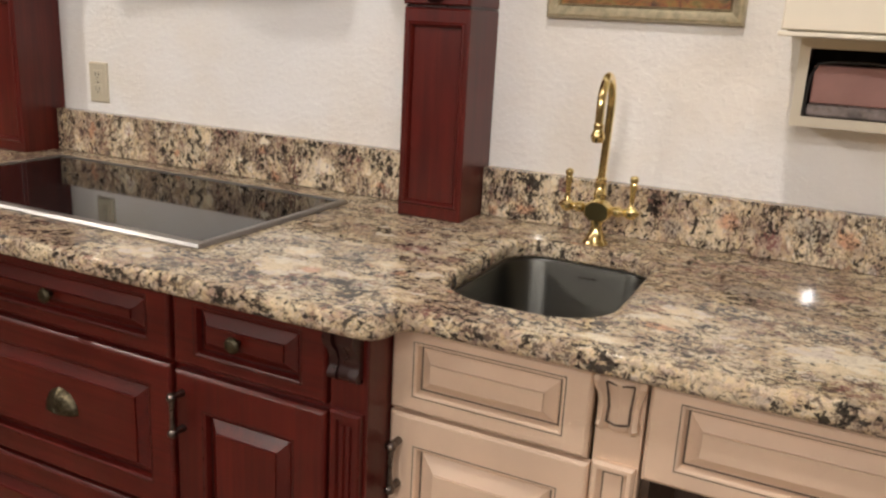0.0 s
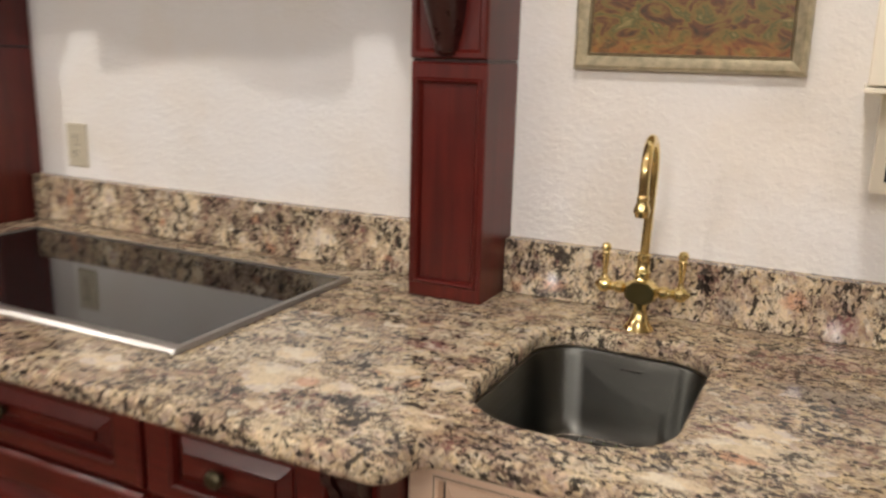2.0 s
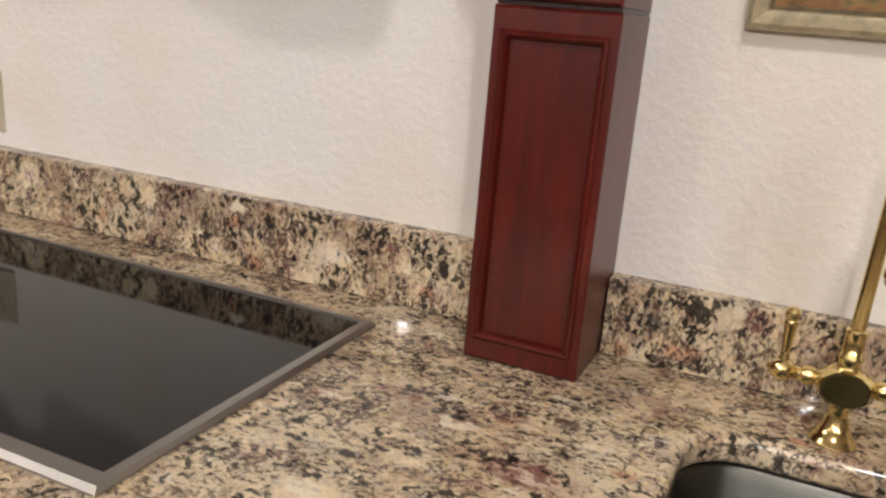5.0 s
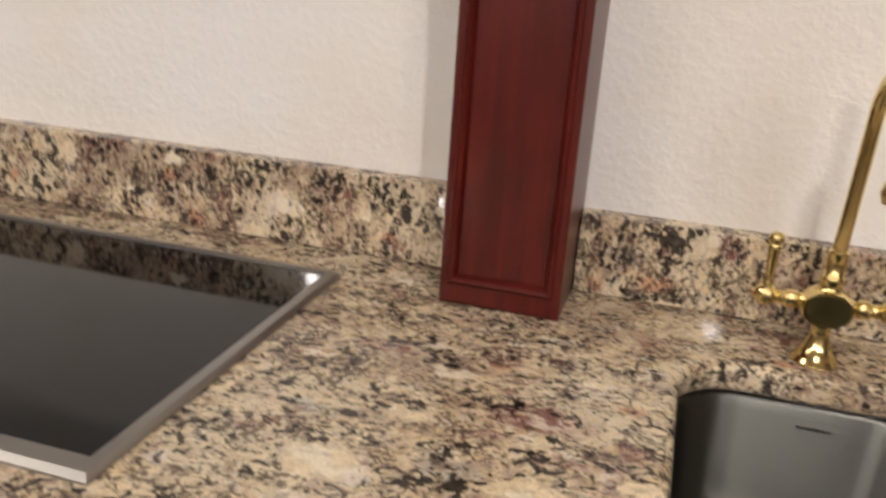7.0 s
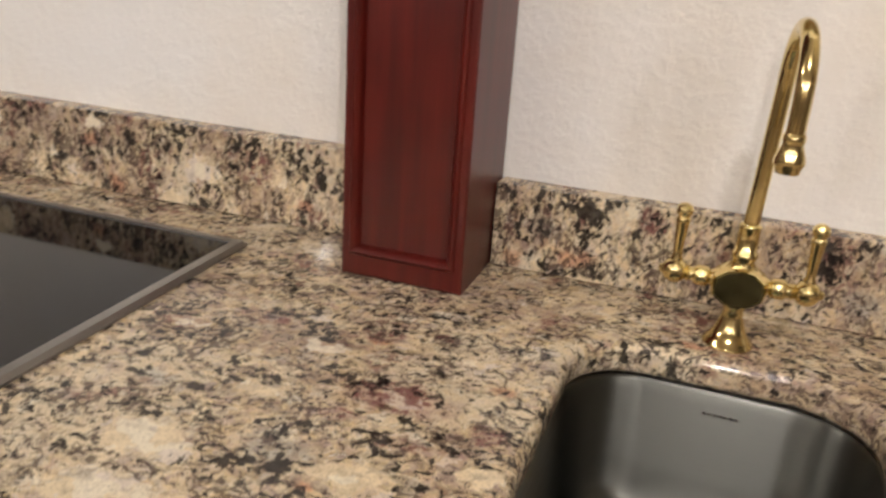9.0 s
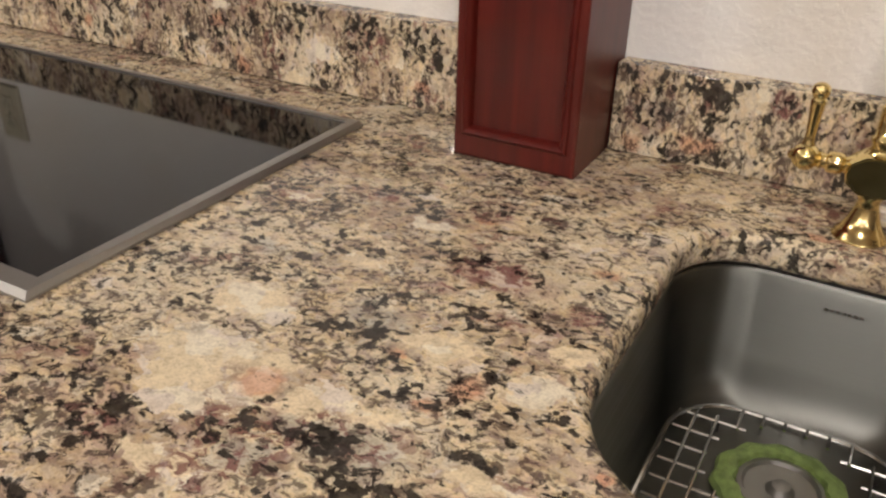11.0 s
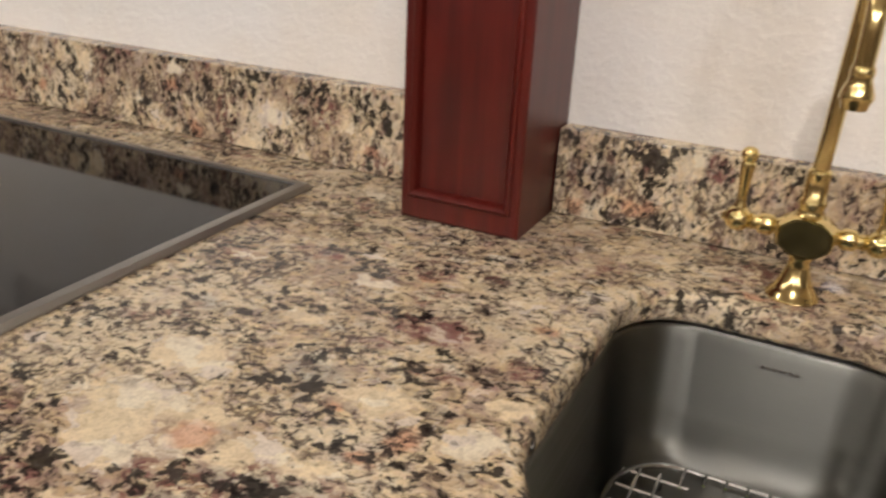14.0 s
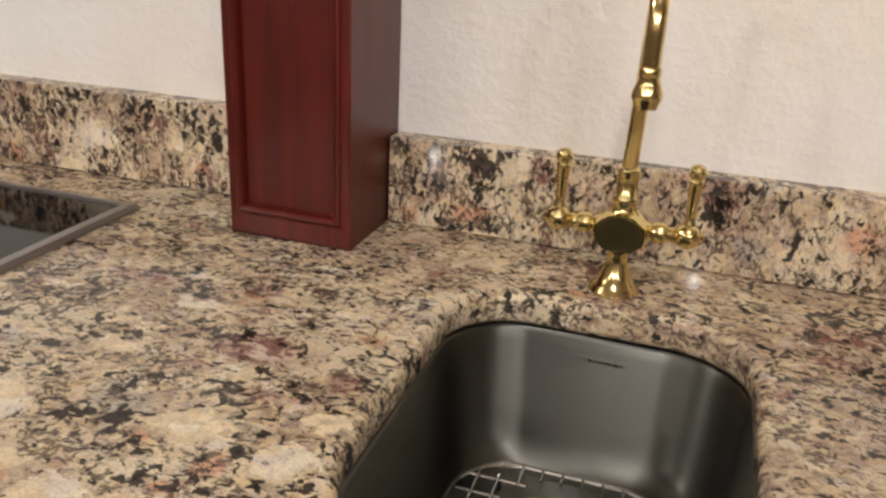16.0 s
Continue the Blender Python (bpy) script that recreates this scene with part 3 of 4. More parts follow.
# maker's mark pressed in the back wall
mark = bmesh.new()
for i in range(7):
    box(0.372 + i * 0.0056, 0.3758 + i * 0.0056, SINK[3] - 0.0016, SINK[3] - 0.0006, 0.8500, 0.8530, 0, mark)
part("stamped_mark", mark, PEWTER, sink, "small row of dark pressed bars")
DRAIN = (0.378, -0.295)
drain = thing("sink_strainer", (*DRAIN, 0.716), "steel basket strainer ringed by green scalloped rubber, in the sink drain", "strainer")
ring = bmesh.new()
prof = []
N = 44
rings = []
for rr, zz in ((0.041, 0.7195), (0.044, 0.727), (0.053, 0.728), (0.062, 0.724), (0.065, 0.7175)):
    rings.append([ring.verts.new((DRAIN[0] + (rr + (0.0022 * math.cos(i * 2 * math.pi / N * 11) if rr > 0.04 else 0)) * math.cos(2 * math.pi * i / N),
                                  DRAIN[1] + (rr + (0.0022 * math.cos(i * 2 * math.pi / N * 11) if rr > 0.04 else 0)) * math.sin(2 * math.pi * i / N), zz)) for i in range(N)])
for a, b in zip(rings, rings[1:]):
    for i in range(N):
        ring.faces.new((a[i], a[(i + 1) % N], b[(i + 1) % N], b[i]))
part("rubber_ring", ring, GREEN, drain, "green rubber ring")
part("basket", lathe([(0.0415, 0.7175), (0.0415, 0.723), (0.037, 0.724), (0.034, 0.720), (0.014, 0.719), (0.009, 0.725), (0.004, 0.727)], (*DRAIN, 0)), STEEL_FLAT, drain, "grey metal basket")

grid = thing("sink_grid", (0.379, -0.37, 0.718), "chrome wire rack lying in the bottom of the sink", "sink rack")
GX0, GX1, GY0, GY1, GZ = 0.257, 0.503, -0.520, -0.206, 0.731
loop = rounded(GX0, GX1, GY0, GY1, (0.07, 0.085, 0.085, 0.07), 8)
part("rim_wire", tube([(x, y, GZ) for x, y in loop + loop[:2]], 0.0032, 8), CHROME, grid)
k = 0
x = GX0 + 0.024
while x < GX1 - 0.012:
    d = abs(x - DRAIN[0])
    inset = 0.02 if GX0 + 0.05 < x < GX1 - 0.05 else 0.045
    cuts = [(GY0 + inset - 0.018, GY1 - inset + 0.018)]
    if d < 0.074:
        h = math.sqrt(0.074 ** 2 - d * d)
        cuts = [(cuts[0][0], DRAIN[1] - h), (DRAIN[1] + h, cuts[0][1])]
    for y0, y1 in cuts:
        part("cross_wire", tube([(x, y0, GZ + 0.003), (x, y1, GZ + 0.003)], 0.0018, 6), CHROME, grid)
    x += 0.0215
y = GY0 + 0.03
while y < GY1 - 0.02:
    d = abs(y - DRAIN[1])
    cuts = [(GX0 + 0.006, GX1 - 0.006)]
    if d < 0.073:
        h = math.sqrt(0.073 ** 2 - d * d)
        cuts = [(cuts[0][0], DRAIN[0] - h), (DRAIN[0] + h, cuts[0][1])]
    for x0, x1 in cuts:
        part("long_wire", tube([(x0, y, GZ), (x1, y, GZ)], 0.0018, 6), CHROME, grid)
    y += 0.028
for fx in (GX0 + 0.045, GX1 - 0.045):
    for fy in (GY0 + 0.03, GY1 - 0.03):
        part("foot", lathe([(0.004, 0.718), (0.004, 0.7295)], (fx, fy, 0), n=10), SLOT, grid, "dark rubber foot")

# ---- faucet ----
FX, FY = 0.3845, -0.108
fau = thing("faucet", (FX, FY, TOP), "polished brass two-handle gooseneck bar faucet behind the sink", "faucet")
part("base", lathe([(0.0270, 0.9152), (0.0270, 0.9175), (0.0245, 0.919), (0.0245, 0.9215), (0.0205, 0.924), (0.0155, 0.936), (0.0115, 0.948), (0.0105, 0.956), (0.0125, 0.960), (0.0125, 0.963)], (FX, FY, 0)), BRASS, fau, smooth=60)
hexa = bmesh.new()
sh = [(-0.0285, 0), (-0.0265, 0.011), (-0.014, 0.0205), (-0.0, 0.0225), (0.014, 0.0205), (0.0265, 0.011), (0.0285, 0), (0.0265, -0.011), (0.014, -0.0205), (0, -0.0225), (-0.014, -0.0205), (-0.0265, -0.011)]
rows = [(0.75, 0.017), (1.0, 0.013), (1.0, -0.013), (0.93, -0.0165), (0.86, -0.0165)]
rings = [[hexa.verts.new((FX + a * s_, FY + y, 0.985 + b * s_)) for a, b in sh] for s_, y in rows]
for a, b in zip(rings, rings[1:]):
    for i in range(12):
        hexa.faces.new((a[i], a[(i + 1) % 12], b[(i + 1) % 12], b[i]))
hexa.faces.new(rings[0])
hexa.faces.new(rings[-1])
valve = part("valve_body", hexa, BRASS, fau, smooth=30)
face = bmesh.new()
v0 = [face.verts.new((FX + a * 0.85, FY - 0.0166, 0.985 + b * 0.85)) for a, b in sh]
v1 = [face.verts.new((FX + a * 0.83, FY - 0.0180, 0.985 + b * 0.83)) for a, b in sh]
for i in range(12):
    face.faces.new((v0[i], v0[(i + 1) % 12], v1[(i + 1) % 12], v1[i]))
face.faces.new(v1)
# brass face coloured dark olive for the dim surroundings it mirrors
part("face_plate", face, plain("brass_dark_reflection", (0.13, 0.11, 0.05), 0.42, 1.0, relief=0), valve, "flat brass face with its dark reflection put into the colour", smooth=0)
part("neck_sleeve", lathe([(0.017, 1.003), (0.0135, 1.008), (0.0115, 1.014), (0.0135, 1.018), (0.0135, 1.022), (0.0115, 1.024), (0.0112, 1.050), (0.0118, 1.052), (0.0095, 1.055)], (FX, FY, 0)), BRASS, fau, smooth=60)
AX, AY = 0.010, -0.114          # reach of the spout
pts = [(FX + 0.0006 * i, FY, 1.05 + 0.018 * i) for i in range(9)]
R = 0.058
for i in range(1, 19):
    a = math.pi * i / 18
    u = R * (1 - math.cos(a)) / 0.116
    pts.append((FX + 0.005 + AX * u, FY + AY * u, 1.203 + R * math.sin(a)))
pts += [(FX + 0.005 + AX, FY + AY, 1.19), (FX + 0.005 + AX, FY + AY, 1.165)]
part("spout", tube(pts, 0.0083, 18), BRASS, fau, smooth=60)
part("spout_tip", lathe([(0.0085, 1.176), (0.0100, 1.173), (0.0100, 1.169), (0.0090, 1.166), (0.0110, 1.160), (0.0135, 1.153), (0.0138, 1.149), (0.0120, 1.146), (0.0105, 1.140), (0.0080, 1.140)], (FX + 0.005 + AX, FY + AY, 0)), BRASS, fau, smooth=60)
for s_ in (-1, 1):
    arm = part("valve_arm", lathe([(r, s_ * h) for r, h in ((0.013, 0.022), (0.0095, 0.028), (0.0078, 0.031), (0.0105, 0.0325), (0.0112, 0.036), (0.0112, 0.043), (0.0105, 0.0465), (0.0078, 0.048), (0.0078, 0.052), (0.0095, 0.0535), (0.0065, 0.058))], (FX, FY, 0.988), "x", 20), BRASS, fau, smooth=60)
    kx = FX + s_ * 0.0680
    hub = ball((kx, FY, 0.989), 0.0142)
    lathe([(0.006, s_ * 0.011), (0.0045, s_ * 0.0155), (0.002, s_ * 0.0172)], (kx, FY, 0.989), "x", 14, hub)
    part("handle_hub", hub, BRASS, fau, smooth=60)
    part("lever", lathe([(0.0068, 1.000), (0.0066, 1.003), (0.0052, 1.006), (0.0050, 1.014), (0.0060, 1.030), (0.0074, 1.045), (0.0078, 1.049), (0.0064, 1.051), (0.0082, 1.054), (0.0090, 1.058), (0.0078, 1.063), (0.0045, 1.0655), (0.001, 1.0662)], (kx, FY, 0), "z", 18), BRASS, fau, smooth=60)

# ---- outlet ----
out = thing("wall_outlet", (-1.170, 0, 1.115), "almond plastic duplex wall outlet above the backsplash", "outlet")
part("cover_plate", loft(-1.206, -1.134, 1.058, 1.174, [(0, 0), (0.0005, -0.004), (0.004, -0.0065)]), OUTLET, out)
for oz in (1.137, 1.096):
    rec = part("receptacle", loft(-1.1865, -1.1535, oz - 0.0145, oz + 0.0145, [(0, -0.006), (0.001, -0.0085), (0.003, -0.009)]), OUTLET, out)
    for dx in (-0.0065, 0.0065):
        part("slot", box(-1.170 + dx - 0.0012, -1.170 + dx + 0.0012, -0.0094, -0.0085, oz - 0.002, oz + 0.007, 0), SLOT, rec)
    part("ground_hole", lathe([(0.0025, -0.0094), (0.0025, -0.0085)], (-1.170, 0, oz - 0.0075), "y", 10), SLOT, rec)
part("screw", lathe([(0.003, -0.0078), (0.003, -0.006)], (-1.170, 0, 1.1165), "y", 10), PEWTER, out)

out.location = (-1.172, W, 1.122)

# ---- painting ----
pic = thing("painting", (0.389, 0, 1.349), "landscape painting of brown and green fields in a worn gilt frame", "painting")
PX0, PX1, PZ0, PZ1 = 0.198, 0.606, 1.367, 1.680
part("frame", loft(PX0, PX1, PZ0, PZ1, [(0, -0.001), (0, -0.016), (0.003, -0.026), (0.008, -0.030), (0.012, -0.026), (0.017, -0.021), (0.023, -0.018), (0.026, -0.012)], cap=False), GILT, pic)
part("slip", loft(PX0 + 0.0255, PX1 - 0.0255, PZ0 + 0.0255, PZ1 - 0.0255, [(0, -0.013), (0.002, -0.015), (0.005, -0.010)], cap=False), GILT_DARK, pic, "dark inner slip")


def canvas():
    m, nt, p = material("painted_canvas")
    v = coords(nt, (1, 1, 1.6))
    base = noise_tex(nt, v, 16, 4, 0.6, 1.6)
    col = ramp(nt, base, [(0.32, (0.03, 0.035, 0.02)), (0.42, (0.14, 0.055, 0.022)), (0.5, (0.24, 0.18, 0.05)), (0.58, (0.10, 0.12, 0.035)), (0.7, (0.40, 0.34, 0.17))])
    geo = nt.nodes.new("ShaderNodeNewGeometry")
    sep = nt.nodes.new("ShaderNodeSeparateXYZ")
    nt.links.new(geo.outputs["Position"], sep.inputs[0])
    h = calc(nt, "ADD", sep.outputs["Z"], calc(nt, "MULTIPLY", noise_tex(nt, v, 9, 3), 0.06))
    low = ramp(nt, calc(nt, "MULTIPLY", calc(nt, "SUBTRACT", h, 1.40), 5.0), [(0.0, (1, 1, 1)), (0.22, (0.7, 0.7, 0.7)), (0.3, (0, 0, 0))])
    warm = ramp(nt, noise_tex(nt, v, 17, 3, 0.6, 2.0), [(0.35, (0.07, 0.025, 0.012)), (0.48, (0.40, 0.16, 0.05)), (0.58, (0.34, 0.24, 0.07)), (0.7, (0.12, 0.12, 0.035))])
    col = mix(nt, calc(nt, "MULTIPLY", low, 0.75), col, warm)
    pale = ramp(nt, calc(nt, "MULTIPLY", calc(nt, "SUBTRACT", h, 1.40), 4.0), [(0.5, (0, 0, 0)), (0.8, (1, 1, 1))])
    dabs = ramp(nt, noise_tex(nt, v, 40, 2, 0.5, 1.0), [(0.52, (0, 0, 0)), (0.6, (1, 1, 1))])
    col = mix(nt, calc(nt, "MULTIPLY", pale, dabs), col, (0.42, 0.42, 0.36))
    col = mix(nt, 1.0, col, (0.80, 0.66, 0.46), "MULTIPLY")
    nt.links.new(col, p.inputs["Base Color"])
    p.inputs["Roughness"].default_value = 0.4
    bump(nt, p, noise_tex(nt, v, 120, 3, 0.6, 1.0), 0.5, 0.001)
    return m


part("canvas", box(PX0 + 0.028, PX1 - 0.028, -0.010, -0.002, PZ0 + 0.028, PZ1 - 0.028, 0), canvas(), pic, "painted canvas")

pic.location.y += W

# ---- columns ----


def column(cx):
    col = thing("column", (cx, -0.064, TOP), "dark cherry wood column with a sunk front panel, standing on the granite counter", "column", "columns beside the cooktop")
    x0, x1, yf = cx - 0.077, cx + 0.080, -0.131
    b = bmesh.new()
    loft(x0, x1, TOP, 1.373, [(0.0, 0.0, W - 0.002), (0.0, 0.0, yf + 0.003), (0.001, 0.002, yf + 0.001), (0.003, 0.004, yf), (0.010, 0.028, yf), (0.0115, 0.030, yf - 0.003), (0.0145, 0.033, yf - 0.0045), (0.018, 0.0365, yf - 0.002),
                              (0.0205, 0.0385, yf + 0.003), (0.022, 0.0395, yf + 0.009)], b, cap=False)
    part("shaft", b, CHERRY, col, smooth=35)
    part("panel", box(x0 + 0.019, x1 - 0.019, yf + 0.0085, yf + 0.016, TOP + 0.036, 1.337, 0.0), CHERRY, col, "sunk flat panel")
    part("neck", box(x0 + 0.002, x1 - 0.002, yf + 0.004, W - 0.002, 1.3735, 1.3785, 0), CHERRY_DARK, col, "recessed groove")
    up = loft(x0, x1, 1.379, 1.711, [(0, W - 0.002), (0, yf + 0.002), (0.001, yf - 0.004), (0.004, yf - 0.007), (0.012, yf - 0.007), (0.018, yf - 0.001)], None, cap=True)
    part("upper_block", up, CHERRY, col, smooth=35)
    c = bmesh.new()
    rows = []
    for z, w, d in ((1.384, 0.010, 0.012), (1.388, 0.018, 0.028), (1.396, 0.021, 0.036), (1.408, 0.022, 0.034), (1.418, 0.026, 0.040), (1.45, 0.032, 0.055), (1.50, 0.038, 0.080), (1.56, 0.044, 0.115), (1.63, 0.050, 0.155), (1.705, 0.055, 0.19)):
        rows.append([c.verts.new((cx + w * math.cos(a), yf - 0.001 - d * math.sin(a) ** 0.8, z)) for a in [math.pi * i / 14 for i in range(15)]])
    for p, q in zip(rows, rows[1:]):
        for i in range(14):
            c.faces.new((p[i], p[i + 1], q[i + 1], q[i]))
    c.faces.new(rows[0])
    c.faces.new(rows[-1])
    part("corbel", c, CHERRY_DARK, col, "dark carved scroll corbel", smooth=50)
    return col


column(0.0)
column(-1.401)
hood = thing("mantel_hood", (-0.7, -0.2, 1.71), "cherry wood mantel hood carried by the two columns", "range hood")
part("shelf", box(-1.56, 0.16, -0.34, W - 0.001, 1.712, 1.77, 0.006), CHERRY_X, hood)
apron = bmesh.new()
rows = []
for i in range(25):
    x = -1.32 + 1.24 * i / 24
    u = abs(i - 12) / 12
    zb = 1.690 - 0.040 * u ** 2 + 0.016 * math.cos(u * 9.4)
    zb -= 0.065 * math.exp(-((x + 0.24) / 0.13) ** 2) + 0.025 * math.exp(-((x + 1.12) / 0.11) ** 2)
    rows.append([apron.verts.new((x, y, z)) for y, z in ((-0.335, zb), (-0.335, 1.7115), (-0.310, 1.7115), (-0.310, zb))])
for p, q in zip(rows, rows[1:]):
    for i in range(4):
        apron.faces.new((p[i], p[(i + 1) % 4], q[(i + 1) % 4], q[i]))
apron.faces.new(rows[0])
apron.faces.new(rows[-1])
part("arched_apron", apron, CHERRY_X, hood)
part("breast", box(-1.47, 0.07, -0.26, W - 0.001, 1.7705, 2.30, 0.004), CHERRY_X, hood)

# ---- upper cabinet with its cubby ----
UX0, UX1, UYF, UZ0 = 0.695, 1.52, -0.30, 1.352
upc = thing("wall_cabinet", (1.09, -0.15, UZ0), "ivory painted wall cabinet with a glazed door and open cubby", "cabinet")
part("body", box(UX0 + 0.012, UX1, UYF + 0.022, -0.001, UZ0 + 0.008, 2.1, 0.001), IVORY, upc)
part("bottom_lip", box(UX0, UX1, UYF - 0.004, -0.002, UZ0, UZ0 + 0.0075, 0.002), IVORY, upc)
dr = part("door", loft(UX0 + 0.004, UX1 - 0.3, UZ0 + 0.010, 2.09, [(0, UYF + 0.021), (0, UYF + 0.002), (0.002, UYF), (0.052, UYF), (0.056, UYF + 0.004), (0.060, UYF + 0.014)], cap=False), IVORY, upc)
part("glass_pane", box(UX0 + 0.062, UX1 - 0.36, UYF + 0.010, UYF + 0.014, UZ0 + 0.068, 2.03, 0), FILM, dr, "rippled grey-pink pane")
QX0, QX1, QYF, QZ0, QZ1 = 0.722, 1.42, -0.13, 1.195, 1.3515
cub = part("cubby", loft(QX0, QX1, QZ0, QZ1, [(0, -0.002), (0, QYF), (0.018, QYF), (0.018, QYF + 0.006)], cap=False), IVORY, upc, "open ivory cubby")
# added dark sheet, painting the shade in the ivory cubby's opening
part("shaded_inside", loft(QX0 + 0.0175, QX1 - 0.0175, QZ0 + 0.0175, QZ1 - 0.0175, [(0, QYF + 0.005), (0, -0.012)], cap=True), DARK_INSIDE, cub, "cubby inside with its shade put into the colour")
box_in = thing("rose_box", (1.05, -0.08, QZ0 + 0.02), "dusty rose cardboard box lying in the cubby", "box")
part("carton", box(QX0 + 0.028, QX1 - 0.06, -0.115, -0.03, QZ0 + 0.042, QZ0 + 0.110, 0.003), ROSE, box_in)
part("wrap", box(QX0 + 0.024, QX1 - 0.03, -0.12, -0.03, QZ0 + 0.0185, QZ0 + 0.041, 0.006), FILM, box_in, "crumpled grey film")

for ob in (upc, box_in):
    ob.location.y += W

# ---- base cabinets ----


def knob(parent, x, yf, z):
    k_ = lathe([(0.006, 0.0), (0.0055, -0.010), (0.0095, -0.014), (0.0145, -0.018), (0.0150, -0.022), (0.011, -0.027), (0.004, -0.029)], (x, yf, z), "y", 16)
    part("knob", k_, BRASS_DULL, parent, "antique brass knob")


def cup_pull(parent, x, yf, z):
    bm = bmesh.new()
    rows = []
    for i in range(37):
        a = math.pi * i / 36
        rib = 1 + 0.02 * math.cos(a * 18)
        row = []
        for j in range(7):
            b = radians(90 * j / 6)
            row.append(bm.verts.new((x + 0.046 * math.cos(a) * math.cos(b * 0.98), yf - 0.024 * math.sin(b) * rib, z + 0.050 * math.sin(a) * math.cos(b * 0.98) * rib)))
        rows.append(row)
    for p, q in zip(rows, rows[1:]):
        for j in range(6):
            bm.faces.new((p[j], p[j + 1], q[j + 1], q[j]))
    o = part("cup_pull", bm, BRASS_DULL, parent, "antique brass shell cup pull", smooth=60)
    m = o.modifiers.new("sheet", "SOLIDIFY")
    m.thickness = 0.002
    bk = bmesh.new()
    ring = [bk.verts.new((x + 0.050 * math.cos(math.pi * i / 12), yf - 0.0015, z - 0.004 + 0.058 * math.sin(math.pi * i / 12))) for i in range(13)]
    bk.faces.new(ring)
    ret = bmesh.ops.extrude_face_region(bk, geom=bk.faces[:])
    for v in ret["geom"]:
        if isinstance(v, bmesh.types.BMVert):
            v.co.y -= 0.003
    part("pull_plate", bk, BRASS_DULL, parent, "antique brass plate")


def bar_handle(parent, x, yf, z0, z1, mat):
    h = tube([(x, yf - 0.026, z0 + 0.006), (x, yf - 0.028, (z0 + z1) / 2), (x, yf - 0.026, z1 - 0.006)], [0.0062, 0.0042, 0.0062], 12)
    for z in (z0 + 0.006, z1 - 0.006):
        tube([(x, yf, z), (x, yf - 0.024, z)], [0.0075, 0.005], 12, h)
        ball((x, yf - 0.027, z), 0.0095, h)
    part("handle", h, mat, parent, "dark metal bar handle", smooth=60)


def raised(name, parent, x0, x1, z0, z1, yf, stile, mats, glaze=False, label="", bevel=0.014, rail=None):
    """A drawer front or door: frame, sunk moulding and a raised bevelled field. rail: the frame's height above and below, if not the stile's width."""
    wood_f, wood_p = mats
    r = rail or stile
    fr = part(name, loft(x0, x1, z0, z1, [(0, yf + 0.019), (0, yf + 0.005), (0.002, yf + 0.002), (0.006, yf), (stile - 0.006, r - 0.006, yf), (stile - 0.003, r - 0.003, yf + 0.002), (stile, r, yf + 0.012)],
                         cap=False), wood_f, parent, label, smooth=30)
    part("raised_field", loft(x0 + stile - 0.001, x1 - stile + 0.001, z0 + r - 0.001, z1 - r + 0.001,
                              [(0, yf + 0.0135), (0.006, yf + 0.013), (0.0065, yf + 0.0115), (0.0065 + bevel, yf - 0.001), (0.007 + bevel, yf - 0.005)], back=True), wood_p, fr, smooth=15)
    if glaze:
        for dx, w, ya in ((-0.0095, 0.0014, 0.0004), (0.0005, 0.0022, 0.0132)):
            gx, gz = stile + dx, r + dx
            part("glaze_line", loft(x0 + gx, x1 - gx, z0 + gz, z1 - gz, [(0, yf + ya), (0.0001, yf + ya - 0.0009), (w, yf + ya - 0.0009), (w + 0.0001, yf + ya)], cap=False), GLAZE_AND_SHADE if wood_f is CREAM else CHERRY_DARK, fr, "dark glaze in the groove")
    return fr


RY = -0.722          # face of the cherry fronts
WY = -0.647          # face of the cream fronts
RW = (CHERRY_X, CHERRY_X)
unit = thing("drawer_cabinet", (-0.7, -0.35, 0.0), "dark cherry wood base cabinet with wide raised-panel drawers", "cabinet")
part("body", box(-1.201, -0.205, RY + 0.021, -0.002, 0.10, 0.876, 0.001), CHERRY, unit)
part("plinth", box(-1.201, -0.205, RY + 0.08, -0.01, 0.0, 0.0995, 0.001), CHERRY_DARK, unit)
for z0, z1, pull in ((0.733, 0.874, "knob"), (0.418, 0.722, "cup"), (0.115, 0.408, "cup")):
    d = raised("drawer_front", unit, -1.198, -0.210, z0, z1, RY, 0.060, RW, True, bevel=0.020, rail=0.036 if pull == "knob" else 0.058)
    for xk in (-0.92, -0.500):
        if pull == "knob":
            knob(d, xk, RY, 0.805)
        else:
            cup_pull(d, xk + 0.008, RY, (z0 + z1) / 2 - 0.009)


def narrow_unit(x0, x1):
    u = thing("door_cabinet", ((x0 + x1) / 2, -0.35, 0.0), "dark cherry wood base cabinet with one drawer over a raised-panel door", "cabinet", "narrow cherry cabinets")
    part("body", box(x0, x1, RY + 0.021, -0.002, 0.10, 0.876, 0.001), CHERRY, u)
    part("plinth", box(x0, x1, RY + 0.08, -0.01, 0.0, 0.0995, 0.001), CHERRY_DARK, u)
    d = raised("drawer_front", u, x0 + 0.004, x1 - 0.004, 0.731, 0.874, RY, 0.057, RW, True, bevel=0.018, rail=0.032)
    knob(d, (x0 + x1) / 2 - 0.012, RY, 0.803)
    d = raised("door", u, x0 + 0.004, x1 - 0.004, 0.115, 0.717, RY, 0.072, (CHERRY, CHERRY), True, bevel=0.020, rail=0.076)
    bar_handle(d, x0 + 0.022, RY, 0.600, 0.682, PEWTER)
    return u


narrow_unit(-0.203, 0.131)
narrow_unit(-1.539, -1.203)


